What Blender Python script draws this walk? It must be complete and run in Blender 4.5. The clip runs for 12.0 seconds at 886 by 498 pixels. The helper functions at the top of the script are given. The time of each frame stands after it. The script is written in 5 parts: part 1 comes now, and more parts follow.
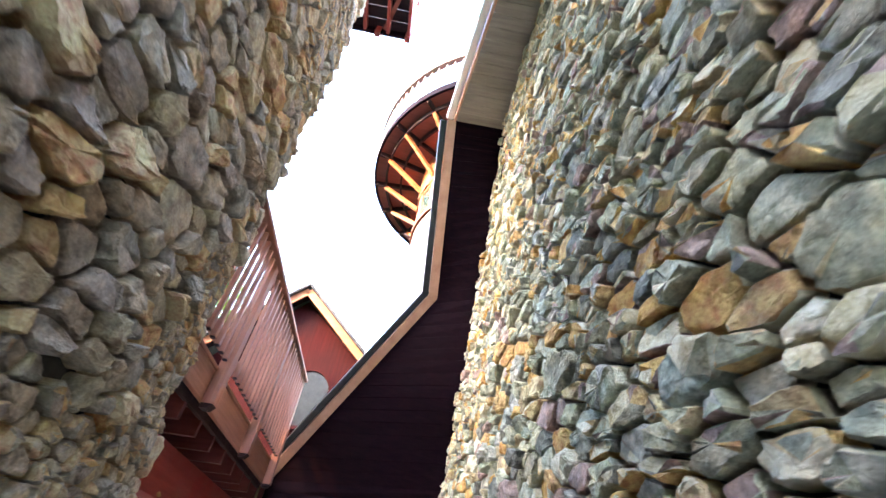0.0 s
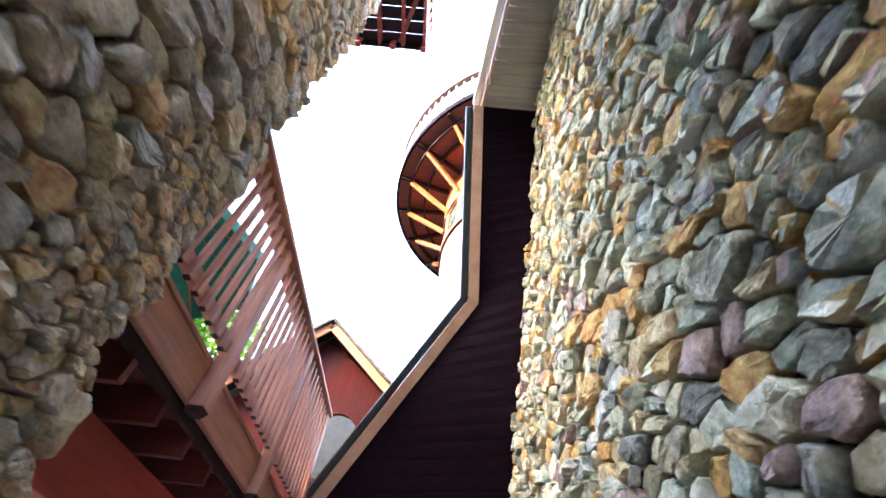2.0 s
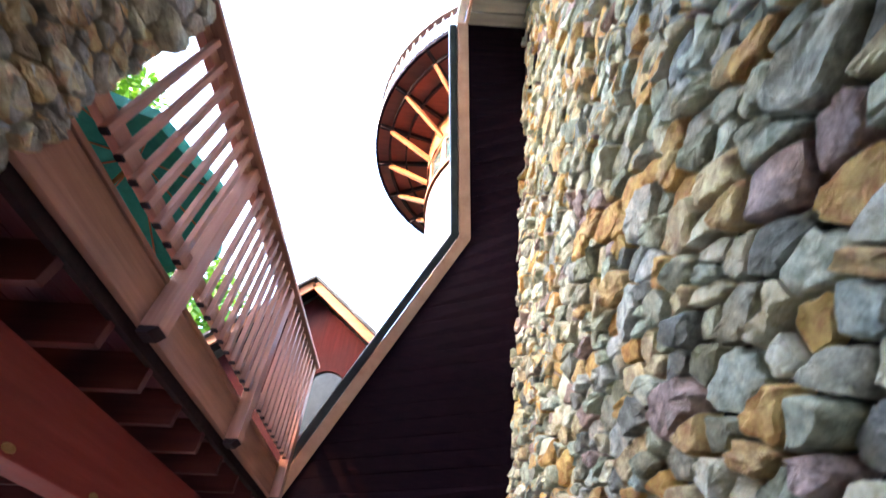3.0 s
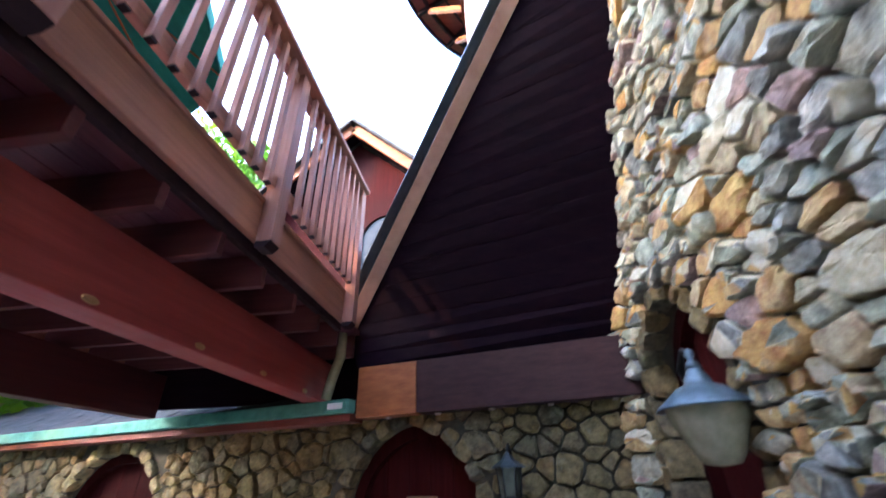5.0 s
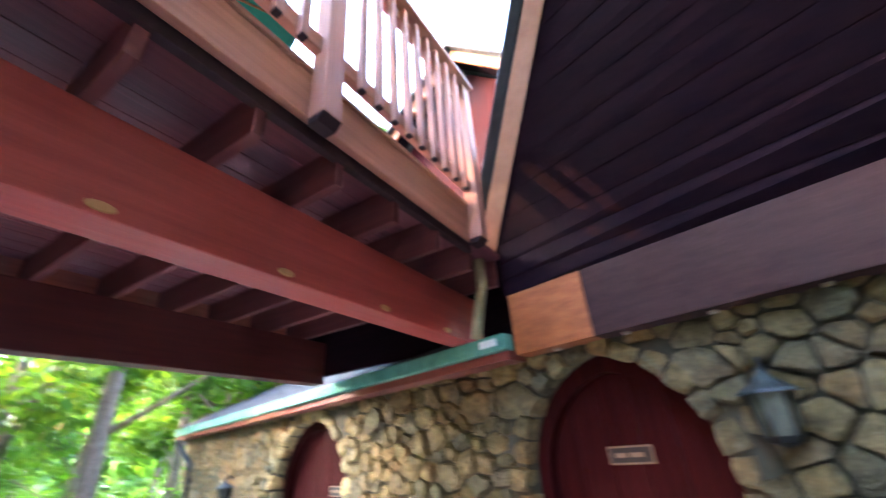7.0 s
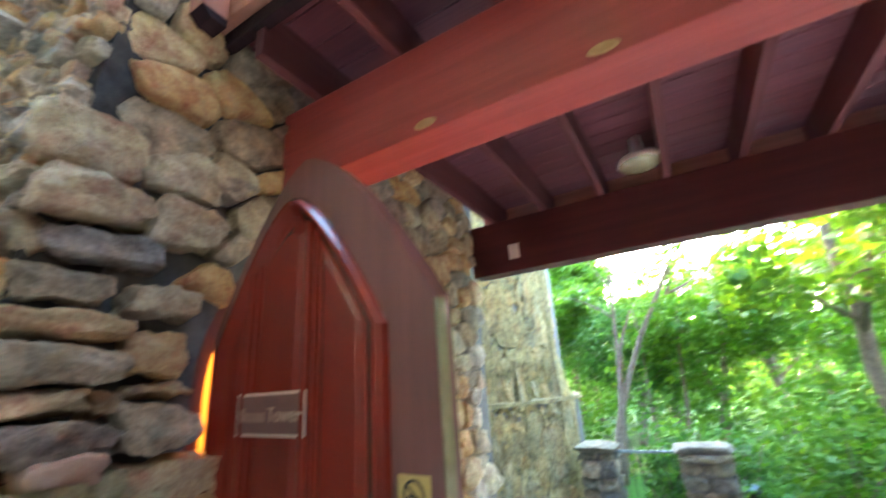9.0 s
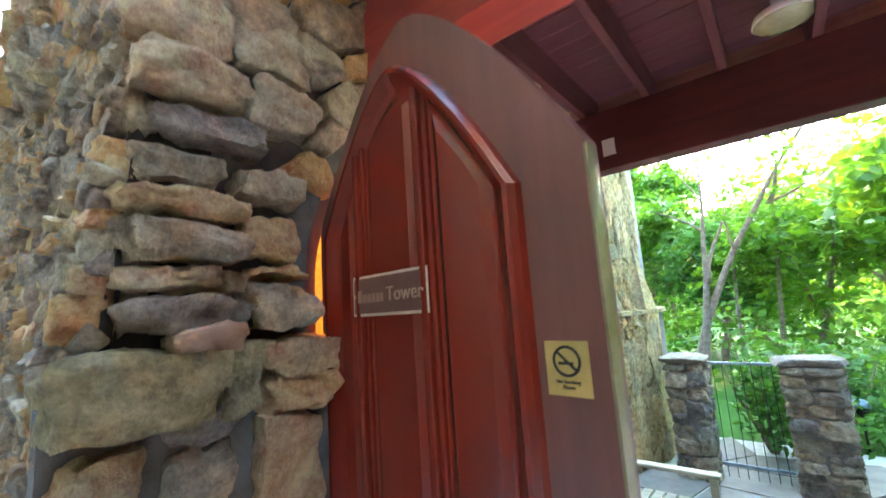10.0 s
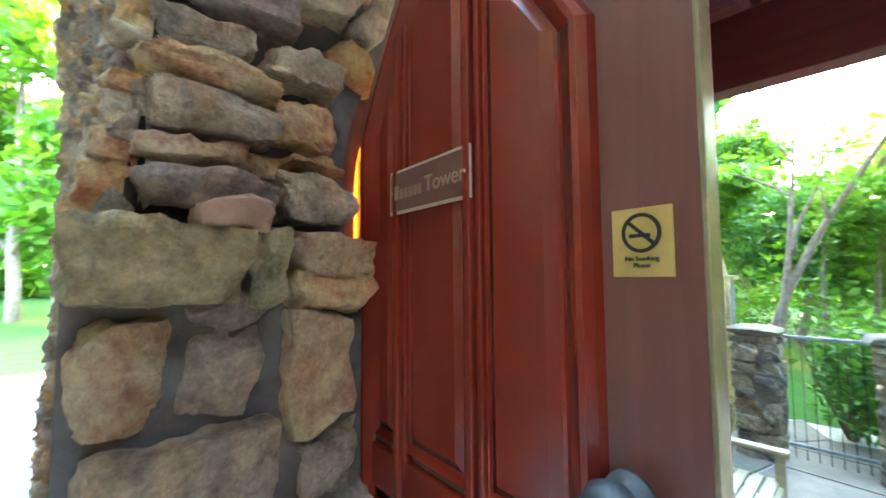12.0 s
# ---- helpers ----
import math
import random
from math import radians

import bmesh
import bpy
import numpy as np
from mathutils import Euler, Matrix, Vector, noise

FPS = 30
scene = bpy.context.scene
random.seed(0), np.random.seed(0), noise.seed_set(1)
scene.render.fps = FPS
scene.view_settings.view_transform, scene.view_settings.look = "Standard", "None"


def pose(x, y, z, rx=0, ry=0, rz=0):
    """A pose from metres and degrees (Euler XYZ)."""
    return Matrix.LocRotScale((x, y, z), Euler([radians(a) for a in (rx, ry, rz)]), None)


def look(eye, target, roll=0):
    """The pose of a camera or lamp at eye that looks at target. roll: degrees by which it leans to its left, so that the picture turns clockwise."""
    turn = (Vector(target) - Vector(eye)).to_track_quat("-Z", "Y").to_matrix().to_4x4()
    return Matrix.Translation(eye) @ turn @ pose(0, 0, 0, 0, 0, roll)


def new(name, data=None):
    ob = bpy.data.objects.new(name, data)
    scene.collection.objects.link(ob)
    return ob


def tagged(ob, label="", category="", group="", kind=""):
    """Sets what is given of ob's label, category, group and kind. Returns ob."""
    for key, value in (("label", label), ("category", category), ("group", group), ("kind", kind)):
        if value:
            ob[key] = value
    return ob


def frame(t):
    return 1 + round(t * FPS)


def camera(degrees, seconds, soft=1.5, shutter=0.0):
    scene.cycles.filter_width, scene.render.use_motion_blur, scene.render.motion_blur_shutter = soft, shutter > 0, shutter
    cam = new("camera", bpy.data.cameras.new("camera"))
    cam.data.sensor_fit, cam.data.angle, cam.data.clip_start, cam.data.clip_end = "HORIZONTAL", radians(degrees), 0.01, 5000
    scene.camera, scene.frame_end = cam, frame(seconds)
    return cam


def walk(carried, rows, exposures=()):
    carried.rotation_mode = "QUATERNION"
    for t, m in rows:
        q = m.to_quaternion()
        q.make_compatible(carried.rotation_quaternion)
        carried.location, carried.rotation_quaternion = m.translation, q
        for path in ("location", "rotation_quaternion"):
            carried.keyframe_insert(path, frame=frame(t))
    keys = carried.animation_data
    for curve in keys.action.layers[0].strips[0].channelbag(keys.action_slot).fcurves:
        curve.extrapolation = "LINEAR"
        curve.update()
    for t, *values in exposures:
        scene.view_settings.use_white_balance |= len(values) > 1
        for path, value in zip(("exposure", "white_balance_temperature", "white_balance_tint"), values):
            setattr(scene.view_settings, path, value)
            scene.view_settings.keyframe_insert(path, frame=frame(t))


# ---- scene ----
cam = camera(94.6, 12.0, shutter=0.5)
PATH = [
    (0, pose(0.142, -2.714, 1.781, 132.31, -4.97, -8.84)),
    (0.5, pose(0.089, -2.434, 1.785, 133.99, -3.24, -9.16)),
    (1, pose(0.105, -2.172, 1.770, 137.41, -4.56, -4.07)),
    (1.5, pose(0.125, -1.910, 1.794, 139.12, -5.05, -3.31)),
    (2, pose(0.090, -1.653, 1.748, 140.09, -4.26, -3.71)),
    (2.5, pose(0.039, -1.354, 1.748, 139.78, -1.34, -4.88)),
    (3, pose(0.048, -1.092, 1.721, 136.38, -0.87, -3.69)),
    (3.2, pose(0.056, -0.967, 1.696, 135.24, -1.37, -0.70)),
    (4.8, pose(-0.000, -0.000, 1.700, 121.10, 0.95, 5.72)),
    (5, pose(-0.035, 0.110, 1.680, 119.43, 1.53, 7.98)),
    (5.5, pose(-0.024, 0.427, 1.627, 115.92, 1.48, 12.92)),
    (6, pose(-0.045, 0.705, 1.636, 114.99, 0.47, 17.73)),
    (6.5, pose(-0.120, 0.938, 1.613, 114.87, 1.56, 21.37)),
    (7, pose(-0.239, 1.061, 1.614, 116.30, 4.06, 32.28)),
    (7.5, pose(-0.390, 1.126, 1.619, 120.41, 5.14, 59.46)),
    (7.6, pose(-0.433, 1.136, 1.631, 120.39, 5.72, 65.16)),
    (7.7, pose(-0.462, 1.098, 1.628, 120.40, 6.70, 69.12)),
    (9.3, pose(-0.650, 0.729, 1.502, 104.46, 3.74, 126.54)),
    (9.5, pose(-0.654, 0.679, 1.483, 102.47, 3.83, 128.00)),
    (10, pose(-0.679, 0.584, 1.439, 98.40, 3.82, 129.73)),
    (10.5, pose(-0.700, 0.521, 1.405, 95.99, 3.13, 130.22)),
    (11, pose(-0.724, 0.480, 1.375, 94.51, 2.60, 129.92)),
    (11.5, pose(-0.763, 0.469, 1.324, 93.83, 2.40, 130.76)),
    (12, pose(-0.797, 0.498, 1.287, 93.67, 0.43, 136.76)),
]
walk(cam, PATH, [(0, 5.36, 6450, 10), (2.0, 5.2, 6350, 10), (3.2, 5.02, 6100, 10), (4.8, 4.95, 5500, 13), (6.0, 5.3, 5350, 14), (6.6, 5.65, 5500, 12), (7.5, 6.45, 6000, 4), (9.3, 6.5, 6250, -2), (12.0, 6.72, 6550, -7)])

# ---- world and sun ----
world = bpy.data.worlds.new("sky")
scene.world = world
world.use_nodes = True
wn = world.node_tree
sky = wn.nodes.new("ShaderNodeTexSky")
sky.sky_type = 'NISHITA'
sky.sun_disc = False
sky.sun_elevation = radians(24)
sky.sun_rotation = radians(-121)
sky.air_density = 1.0
sky.dust_density = 3.0
wn.nodes["Background"].inputs["Strength"].default_value = 0.15
wn.links.new(sky.outputs[0], wn.nodes["Background"].inputs["Color"])
SUN_AZ, SUN_EL = -121.0, 24.0
sun = new("sun", bpy.data.lights.new("sun", 'SUN'))
sun.data.energy, sun.data.angle, sun.data.color = 0.30, radians(1.0), (1.0, 0.50, 0.16)
sd = Vector((math.sin(radians(SUN_AZ)) * math.cos(radians(SUN_EL)), math.cos(radians(SUN_AZ)) * math.cos(radians(SUN_EL)), math.sin(radians(SUN_EL))))
sun.matrix_world = look(sd * 50, (0, 0, 0))

# ---- materials ----
def material(name):
    m = bpy.data.materials.new(name)
    m.use_nodes = True
    nt = m.node_tree
    return m, nt, nt.nodes["Principled BSDF"]


def ramp(nt, stops, fac):
    r = nt.nodes.new("ShaderNodeValToRGB")
    while len(r.color_ramp.elements) < len(stops):
        r.color_ramp.elements.new(0.5)
    for el, (p, c) in zip(r.color_ramp.elements, stops):
        el.position, el.color = p, (*c, 1)
    nt.links.new(fac, r.inputs[0])
    return r.outputs[0]


def coords(nt, scale=(1, 1, 1)):
    tc = nt.nodes.new("ShaderNodeTexCoord")
    mp = nt.nodes.new("ShaderNodeMapping")
    mp.inputs["Scale"].default_value = scale
    nt.links.new(tc.outputs["Object"], mp.inputs[0])
    return mp.outputs[0]


def noise_tex(nt, vec, scale, detail=4, rough=0.6):
    n = nt.nodes.new("ShaderNodeTexNoise")
    n.inputs["Scale"].default_value, n.inputs["Detail"].default_value, n.inputs["Roughness"].default_value = scale, detail, rough
    nt.links.new(vec, n.inputs["Vector"])
    return n.outputs["Fac"]


def mix(nt, a, b, fac, mode='MIX'):
    m = nt.nodes.new("ShaderNodeMix")
    m.data_type, m.blend_type = 'RGBA', mode
    for sock, v in ((m.inputs[6], a), (m.inputs[7], b), (m.inputs[0], fac)):
        if hasattr(v, "is_linked"):
            nt.links.new(v, sock)
        elif isinstance(v, tuple):
            sock.default_value = (*v, 1)
        else:
            sock.default_value = v
    return m.outputs[2]


def bump(nt, bsdf, height, strength, dist):
    b = nt.nodes.new("ShaderNodeBump")
    b.inputs["Strength"].default_value, b.inputs["Distance"].default_value = strength, dist
    nt.links.new(height, b.inputs["Height"])
    nt.links.new(b.outputs[0], bsdf.inputs["Normal"])


def add(nt, a, b, op='ADD'):
    m = nt.nodes.new("ShaderNodeMath")
    m.operation = op
    for sock, v in zip(m.inputs, (a, b)):
        if hasattr(v, "is_linked"):
            nt.links.new(v, sock)
        else:
            sock.default_value = v
    return m.outputs[0]


STONE = [(0.0, (.40, .39, .31)), (.08, (.58, .48, .30)), (.15, (.27, .28, .26)), (.23, (.66, .43, .16)), (.29, (.44, .46, .35)), (.40, (.68, .63, .47)),
         (.49, (.42, .31, .29)), (.56, (.46, .51, .44)), (.63, (.62, .38, .14)), (.68, (.50, .51, .48)), (.75, (.76, .73, .60)), (.83, (.30, .31, .23)), (.89, (.60, .42, .20)), (.95, (.52, .54, .43))]
RUST = [(0.0, (0.500, 0.399, 0.293)), (.13, (0.632, 0.485, 0.307)), (.26, (0.398, 0.356, 0.300)), (.38, (0.677, 0.499, 0.293)), (.5, (0.515, 0.442, 0.340)), (.6, (0.692, 0.457, 0.227)), (.68, (0.442, 0.363, 0.307)), (.85, (0.559, 0.485, 0.353)), (1.0, (0.706, 0.570, 0.374))]
QUOIN = [(0.0, (0.478, 0.419, 0.340)), (.18, (0.637, 0.503, 0.348)), (.34, (0.372, 0.335, 0.316)), (.5, (0.655, 0.486, 0.301)), (.68, (0.496, 0.435, 0.348)), (.85, (0.602, 0.519, 0.395)), (1.0, (0.708, 0.536, 0.332))]
LEDGE = [(0.0, (.34, .33, .20)), (.5, (.40, .36, .22)), (1.0, (.31, .31, .22))]
PIER = [(0.0, (.17, .165, .13)), (.25, (.24, .22, .17)), (.5, (.13, .13, .12)), (.75, (.21, .19, .14)), (1.0, (.28, .26, .20))]


def stone_material(name, palette, islands):
    m, nt, b = material(name)
    if islands:
        rnd = nt.nodes.new("ShaderNodeNewGeometry").outputs["Random Per Island"]
    else:
        rnd = nt.nodes.new("ShaderNodeObjectInfo").outputs["Random"]
    tint = ramp(nt, palette, rnd)
    tint.node.color_ramp.interpolation = 'CONSTANT'
    v = coords(nt)
    big = noise_tex(nt, v, 15, 6, .68)
    fine = noise_tex(nt, v, 95, 5, .65)
    c = mix(nt, tint, ramp(nt, [(.34, (.10, .09, .085)), (.66, (.88, .84, .76))], big), .62, 'OVERLAY')
    c = mix(nt, c, ramp(nt, [(.3, (.05, .05, .05)), (.7, (.95, .95, .95))], fine), .24, 'OVERLAY')
    vein = nt.nodes.new("ShaderNodeTexVoronoi")
    vein.feature = 'DISTANCE_TO_EDGE'
    vein.inputs["Scale"].default_value = 13
    nt.links.new(v, vein.inputs["Vector"])
    warm = ramp(nt, [(.46, (1, 1, 1)), (.62, (1, .74, .5))], noise_tex(nt, v, 4.2, 5, .7))
    c = mix(nt, c, warm, .45, 'MULTIPLY')
    lichen = ramp(nt, [(.58, (0, 0, 0)), (.68, (1, 1, 1))], noise_tex(nt, v, 5, 6, .7))
    c = mix(nt, c, (.36, .37, .28), add(nt, lichen, .35, 'MULTIPLY'))
    nt.links.new(c, b.inputs["Base Color"])
    b.inputs["Roughness"].default_value = .82
    b.inputs["Specular IOR Level"].default_value = .35
    crack = ramp(nt, [(0, (0, 0, 0)), (.06, (1, 1, 1))], vein.outputs["Distance"])
    bump(nt, b, add(nt, add(nt, noise_tex(nt, v, 16, 8, .72), add(nt, crack, .04, 'MULTIPLY')), add(nt, fine, .15, 'MULTIPLY')), 1.0, .055)
    return m


def wood_material(name, dark, light, axis, rough=.55, grain=1.0, spec=.4):
    """Painted or stained timber with its grain along an axis."""
    m, nt, b = material(name)
    sc = [14, 14, 14]
    sc["xyz".index(axis)] = .8
    v = coords(nt, tuple(sc))
    g = noise_tex(nt, v, 1.6, 7, .65)
    w = noise_tex(nt, coords(nt), 2.1, 4, .6)
    c = ramp(nt, [(.28, dark), (.72, light)], g)
    c = mix(nt, c, ramp(nt, [(.3, (.35, .33, .33)), (.7, (.68, .66, .66))], w), .5, 'OVERLAY')
    nt.links.new(c, b.inputs["Base Color"])
    rr = ramp(nt, [(.3, (rough - .12,) * 3), (.7, (rough + .15,) * 3)], w)
    nt.links.new(rr, b.inputs["Roughness"])
    b.inputs["Specular IOR Level"].default_value = spec
    bump(nt, b, g, .35 * grain, .01)
    return m


def plain_material(name, dark, light, scale=6, rough=.6, metal=0.0, bumpy=.3, spec=.4):
    m, nt, b = material(name)
    v = coords(nt)
    n = noise_tex(nt, v, scale, 6, .65)
    nt.links.new(ramp(nt, [(.3, dark), (.7, light)], n), b.inputs["Base Color"])
    b.inputs["Roughness"].default_value, b.inputs["Metallic"].default_value = rough, metal
    b.inputs["Specular IOR Level"].default_value = spec
    bump(nt, b, add(nt, noise_tex(nt, v, scale * 9, 5, .7), n), bumpy, .01)
    return m


def glass_material(name, tint=(.9, .95, .95), rough=.03):
    m, nt, b = material(name)
    b.inputs["Base Color"].default_value = (*tint, 1)
    b.inputs["Transmission Weight"].default_value = 1
    b.inputs["Roughness"].default_value = rough
    return m


def glow_material(name, colour, strength):
    m, nt, b = material(name)
    b.inputs["Base Color"].default_value = (*colour, 1)
    b.inputs["Emission Color"].default_value = (*colour, 1)
    b.inputs["Emission Strength"].default_value = strength
    return m


def leaf_material(name, a, b_, c_):
    m, nt, b = material(name)
    rnd = nt.nodes.new("ShaderNodeNewGeometry").outputs["Random Per Island"]
    col = ramp(nt, [(0, a), (.5, b_), (1, c_)], rnd)
    nt.links.new(col, b.inputs["Base Color"])
    b.inputs["Roughness"].default_value = .55
    tr = nt.nodes.new("ShaderNodeBsdfTranslucent")
    nt.links.new(mix(nt, col, (.36, .58, .02), .22, 'MIX'), tr.inputs["Color"])
    ms = nt.nodes.new("ShaderNodeMixShader")
    ms.inputs[0].default_value = .45
    nt.links.new(b.outputs[0], ms.inputs[1])
    nt.links.new(tr.outputs[0], ms.inputs[2])
    nt.links.new(ms.outputs[0], nt.nodes["Material Output"].inputs[0])
    return m


stone_part = stone_material("rubble_stone", STONE, False)
stone_isle = stone_material("rubble_stone_joined", STONE, True)
TAN = [(0.0, (.19, .150, .070)), (.2, (.235, .185, .088)), (.35, (.13, .118, .070)), (.5, (.26, .205, .10)), (.65, (.18, .15, .088)), (.8, (.22, .155, .068)), (1.0, (.15, .13, .066))]
tan_part = stone_material("tan_stone", TAN, False)
tan_isle = stone_material("tan_stone_joined", TAN, True)
rust_part = stone_material("rusty_stone", RUST, False)
quoin_part = stone_material("quoin_stone", QUOIN, False)
ledge_part = stone_material("mossy_ledge_stone", LEDGE, False)
pink_stone = plain_material("pinkish_flat_stone", (.34, .19, .13), (.50, .37, .30), 9, .85, 0, .6, .2)
pier_part = stone_material("pier_stone", PIER, False)
rust_isle = stone_material("rusty_stone_joined", RUST, True)
WARM = [(0.0, (.30, .25, .12)), (.2, (.38, .31, .15)), (.35, (.25, .22, .12)), (.5, (.42, .34, .16)), (.65, (.31, .27, .16)), (.8, (.37, .27, .12)), (1.0, (.28, .235, .12))]
warm_part = stone_material("warm_stone", WARM, False)
warm_isle = stone_material("warm_stone_joined", WARM, True)
mortar = plain_material("mortar", (.12, .112, .108), (.21, .20, .19), 14, .95, 0, .6, .2)
# Mortar darkened so its colour holds the shade between the stones.
shaded_mortar = plain_material("shaded_mortar", (.03, .027, .026), (.075, .069, .065), 14, .95, 0, .6, .2)
tan_mortar = plain_material("tan_mortar", (.055, .047, .032), (.10, .086, .058), 14, .95, 0, .6, .2)
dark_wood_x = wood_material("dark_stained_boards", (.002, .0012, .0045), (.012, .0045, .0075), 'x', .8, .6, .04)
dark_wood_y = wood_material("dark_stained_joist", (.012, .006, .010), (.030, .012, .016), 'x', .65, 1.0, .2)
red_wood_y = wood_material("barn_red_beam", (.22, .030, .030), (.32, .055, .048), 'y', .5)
red_wood_x = wood_material("barn_red_board", (.13, .028, .02), (.22, .055, .038), 'x', .5)
trim_wood_y = wood_material("weathered_brown_paint_y", (.25, .108, .075), (.40, .19, .135), 'y', .6)
trim_wood_x = wood_material("weathered_brown_paint_x", (.25, .108, .075), (.40, .19, .135), 'x', .6)
trim_wood_z = wood_material("weathered_brown_paint_z", (.27, .112, .08), (.42, .20, .145), 'z', .6)
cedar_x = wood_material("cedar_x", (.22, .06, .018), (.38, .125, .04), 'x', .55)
cedar_z = wood_material("cedar_z", (.22, .06, .018), (.38, .125, .04), 'z', .55)
door_wood = plain_material("oxblood_door_paint", (.155, .017, .010), (.185, .023, .013), 2, .22, 0, .03, .55)
door_frame_mat = wood_material("brown_door_edge", (.12, .045, .035), (.17, .065, .05), 'z', .38, .3, .5)
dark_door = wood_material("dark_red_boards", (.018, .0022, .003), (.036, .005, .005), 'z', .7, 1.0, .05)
copper = plain_material("verdigris_copper", (.06, .2, .16), (.14, .36, .28), 8, .6, .2, .3)
black_gutter = plain_material("black_gutter_metal", (.012, .016, .02), (.03, .035, .04), 9, .35, .3, .1)
pale_trim = plain_material("pale_pink_trim_paint", (.36, .19, .125), (.50, .30, .21), 5, .5, 0, .1)
grey_board = wood_material("grey_soffit_boards", (.20, .18, .16), (.32, .29, .25), 'x', .7)
slate = plain_material("slate", (.028, .029, .033), (.075, .072, .075), 7, .85, 0, .5, .12)
iron = plain_material("black_iron", (.012, .012, .013), (.03, .03, .032), 20, .45, .6, .2)
lantern_metal = plain_material("weathered_zinc_blue", (.07, .10, .125), (.18, .23, .26), 16, .45, .6, .3)
frosted = plain_material("dusty_lamp_glass", (.17, .155, .085), (.29, .26, .16), 12, .25, 0, .1, .6)
clear_glass = glass_material("window_glass")
white_paint = plain_material("white_paint", (.68, .66, .64), (.82, .8, .78), 5, .5, 0, .15)
lilac_siding = wood_material("pale_lilac_siding", (.10, .075, .085), (.17, .13, .14), 'z', .6)
grass_mat = plain_material("mown_grass", (.014, .05, .003), (.03, .085, .006), 3, .9, 0, .6, .2)
paving = plain_material("pale_flagstone", (.10, .095, .08), (.17, .16, .135), 4, .85, 0, .3, .2)
joint_mat = plain_material("pale_concrete", (.33, .33, .31), (.47, .465, .44), 10, .95, 0, .4, .2)
bark = plain_material("bark", (.10, .075, .055), (.22, .17, .13), 12, .9, 0, .9, .2)
leaf_bright = leaf_material("bright_leaves", (.034, .105, .007), (.062, .15, .007), (.11, .20, .009))
leaf_deep = leaf_material("deep_leaves", (.018, .075, .015), (.032, .11, .016), (.055, .145, .015))
brass_plate = plain_material("worn_brass_plate", (.46, .33, .10), (.60, .45, .17), 18, .4, .35, .1)
sign_brown = plain_material("brown_sign_plate", (.10, .045, .035), (.14, .065, .05), 20, .5, 0, .1)
sign_rim = plain_material("tan_sign_border", (.42, .32, .26), (.55, .44, .36), 20, .5, 0, .1)
ink = plain_material("black_ink", (.015, .013, .012), (.03, .026, .022), 20, .6, 0, .05)
teal_canvas = plain_material("teal_canvas", (.015, .17, .12), (.03, .25, .18), 5, .8, 0, .2)
plaster = plain_material("interior_plaster", (.5, .42, .3), (.62, .52, .38), 4, .9, 0, .2)
white_oak = wood_material("weathered_oak", (.17, .165, .12), (.27, .26, .19), 'y', .75)
slate_glass = plain_material("sky_reflecting_glass", (.02, .04, .045), (.045, .075, .08), 3, .06, 0, .02, .8)
dark_red_y = wood_material("dark_red_deck_boards", (.08, .020, .032), (.15, .040, .052), 'y', .55)
joist_red = wood_material("red_joist_paint", (.075, .022, .026), (.13, .042, .044), 'x', .6, .8, .2)
outer_red = wood_material("dark_red_beam", (.05, .010, .013), (.085, .017, .018), 'y', .5)
faded_letter = plain_material("faded_sign_letters", (.20, .12, .09), (.27, .17, .13), 30, .6, 0, .05)
dim_letter = plain_material("worn_gold_letters", (.25, .17, .12), (.36, .25, .18), 40, .5, 0, .05)
dull_rim = plain_material("dull_plate_border", (.16, .11, .07), (.24, .17, .11), 20, .5, 0, .05)
dark_lantern = plain_material("dark_lantern_metal", (.025, .032, .036), (.06, .072, .075), 16, .5, .5, .3)
dark_glass = plain_material("dark_lamp_glass", (.05, .05, .035), (.10, .095, .07), 12, .2, 0, .1, .6)
grey_rail = plain_material("weathered_rail_paint", (.13, .105, .10), (.21, .18, .17), 8, .6, 0, .1)
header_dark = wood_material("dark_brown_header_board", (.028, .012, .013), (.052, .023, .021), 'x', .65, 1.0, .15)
plug_mat = plain_material("ochre_filler", (.34, .2, .08), (.46, .29, .14), 20, .7, 0, .2)

# ---- building tools ----
def part(name, bm, mat, parent=None, label="", smooth=False):
    me = bpy.data.meshes.new(name)
    bm.to_mesh(me)
    bm.free()
    me.materials.append(mat)
    if smooth:
        me.shade_smooth()
    ob = new(name, me)
    if parent:
        ob.parent = parent
    if label:
        ob["label"] = label
    return ob


def root(name, label, category, group="", kind="", at=(0, 0, 0)):
    ob = new(name)
    ob.location = at
    ob.empty_display_size = .1
    return tagged(ob, label, category, group, kind)


def settle(ob):
    """Keeps the parts of a thing in place when its empty stands off the origin."""
    inv = Matrix.Translation(ob.location).inverted()
    for c in ob.children:
        c.matrix_parent_inverse = inv


def hexa(bm, lo, hi, bevel=0.0, m=None):
    """A box between two corners, with bevelled edges, turned by m."""
    r = bmesh.ops.create_cube(bm, size=1)
    vs = r["verts"]
    for v in vs:
        v.co = Vector([lo[i] if v.co[i] < 0 else hi[i] for i in range(3)])
    if bevel:
        es = list({e for v in vs for e in v.link_edges})
        rb = bmesh.ops.bevel(bm, geom=es, offset=bevel, segments=2, affect='EDGES', profile=.6)
        vs = list({v for f in rb["faces"] for v in f.verts} | {v for v in vs if v.is_valid})
    if m is not None:
        bmesh.ops.transform(bm, matrix=m, verts=[v for v in vs if v.is_valid])
    return bm


def box(lo, hi, bevel=0.0, m=None):
    return hexa(bmesh.new(), lo, hi, bevel, m)


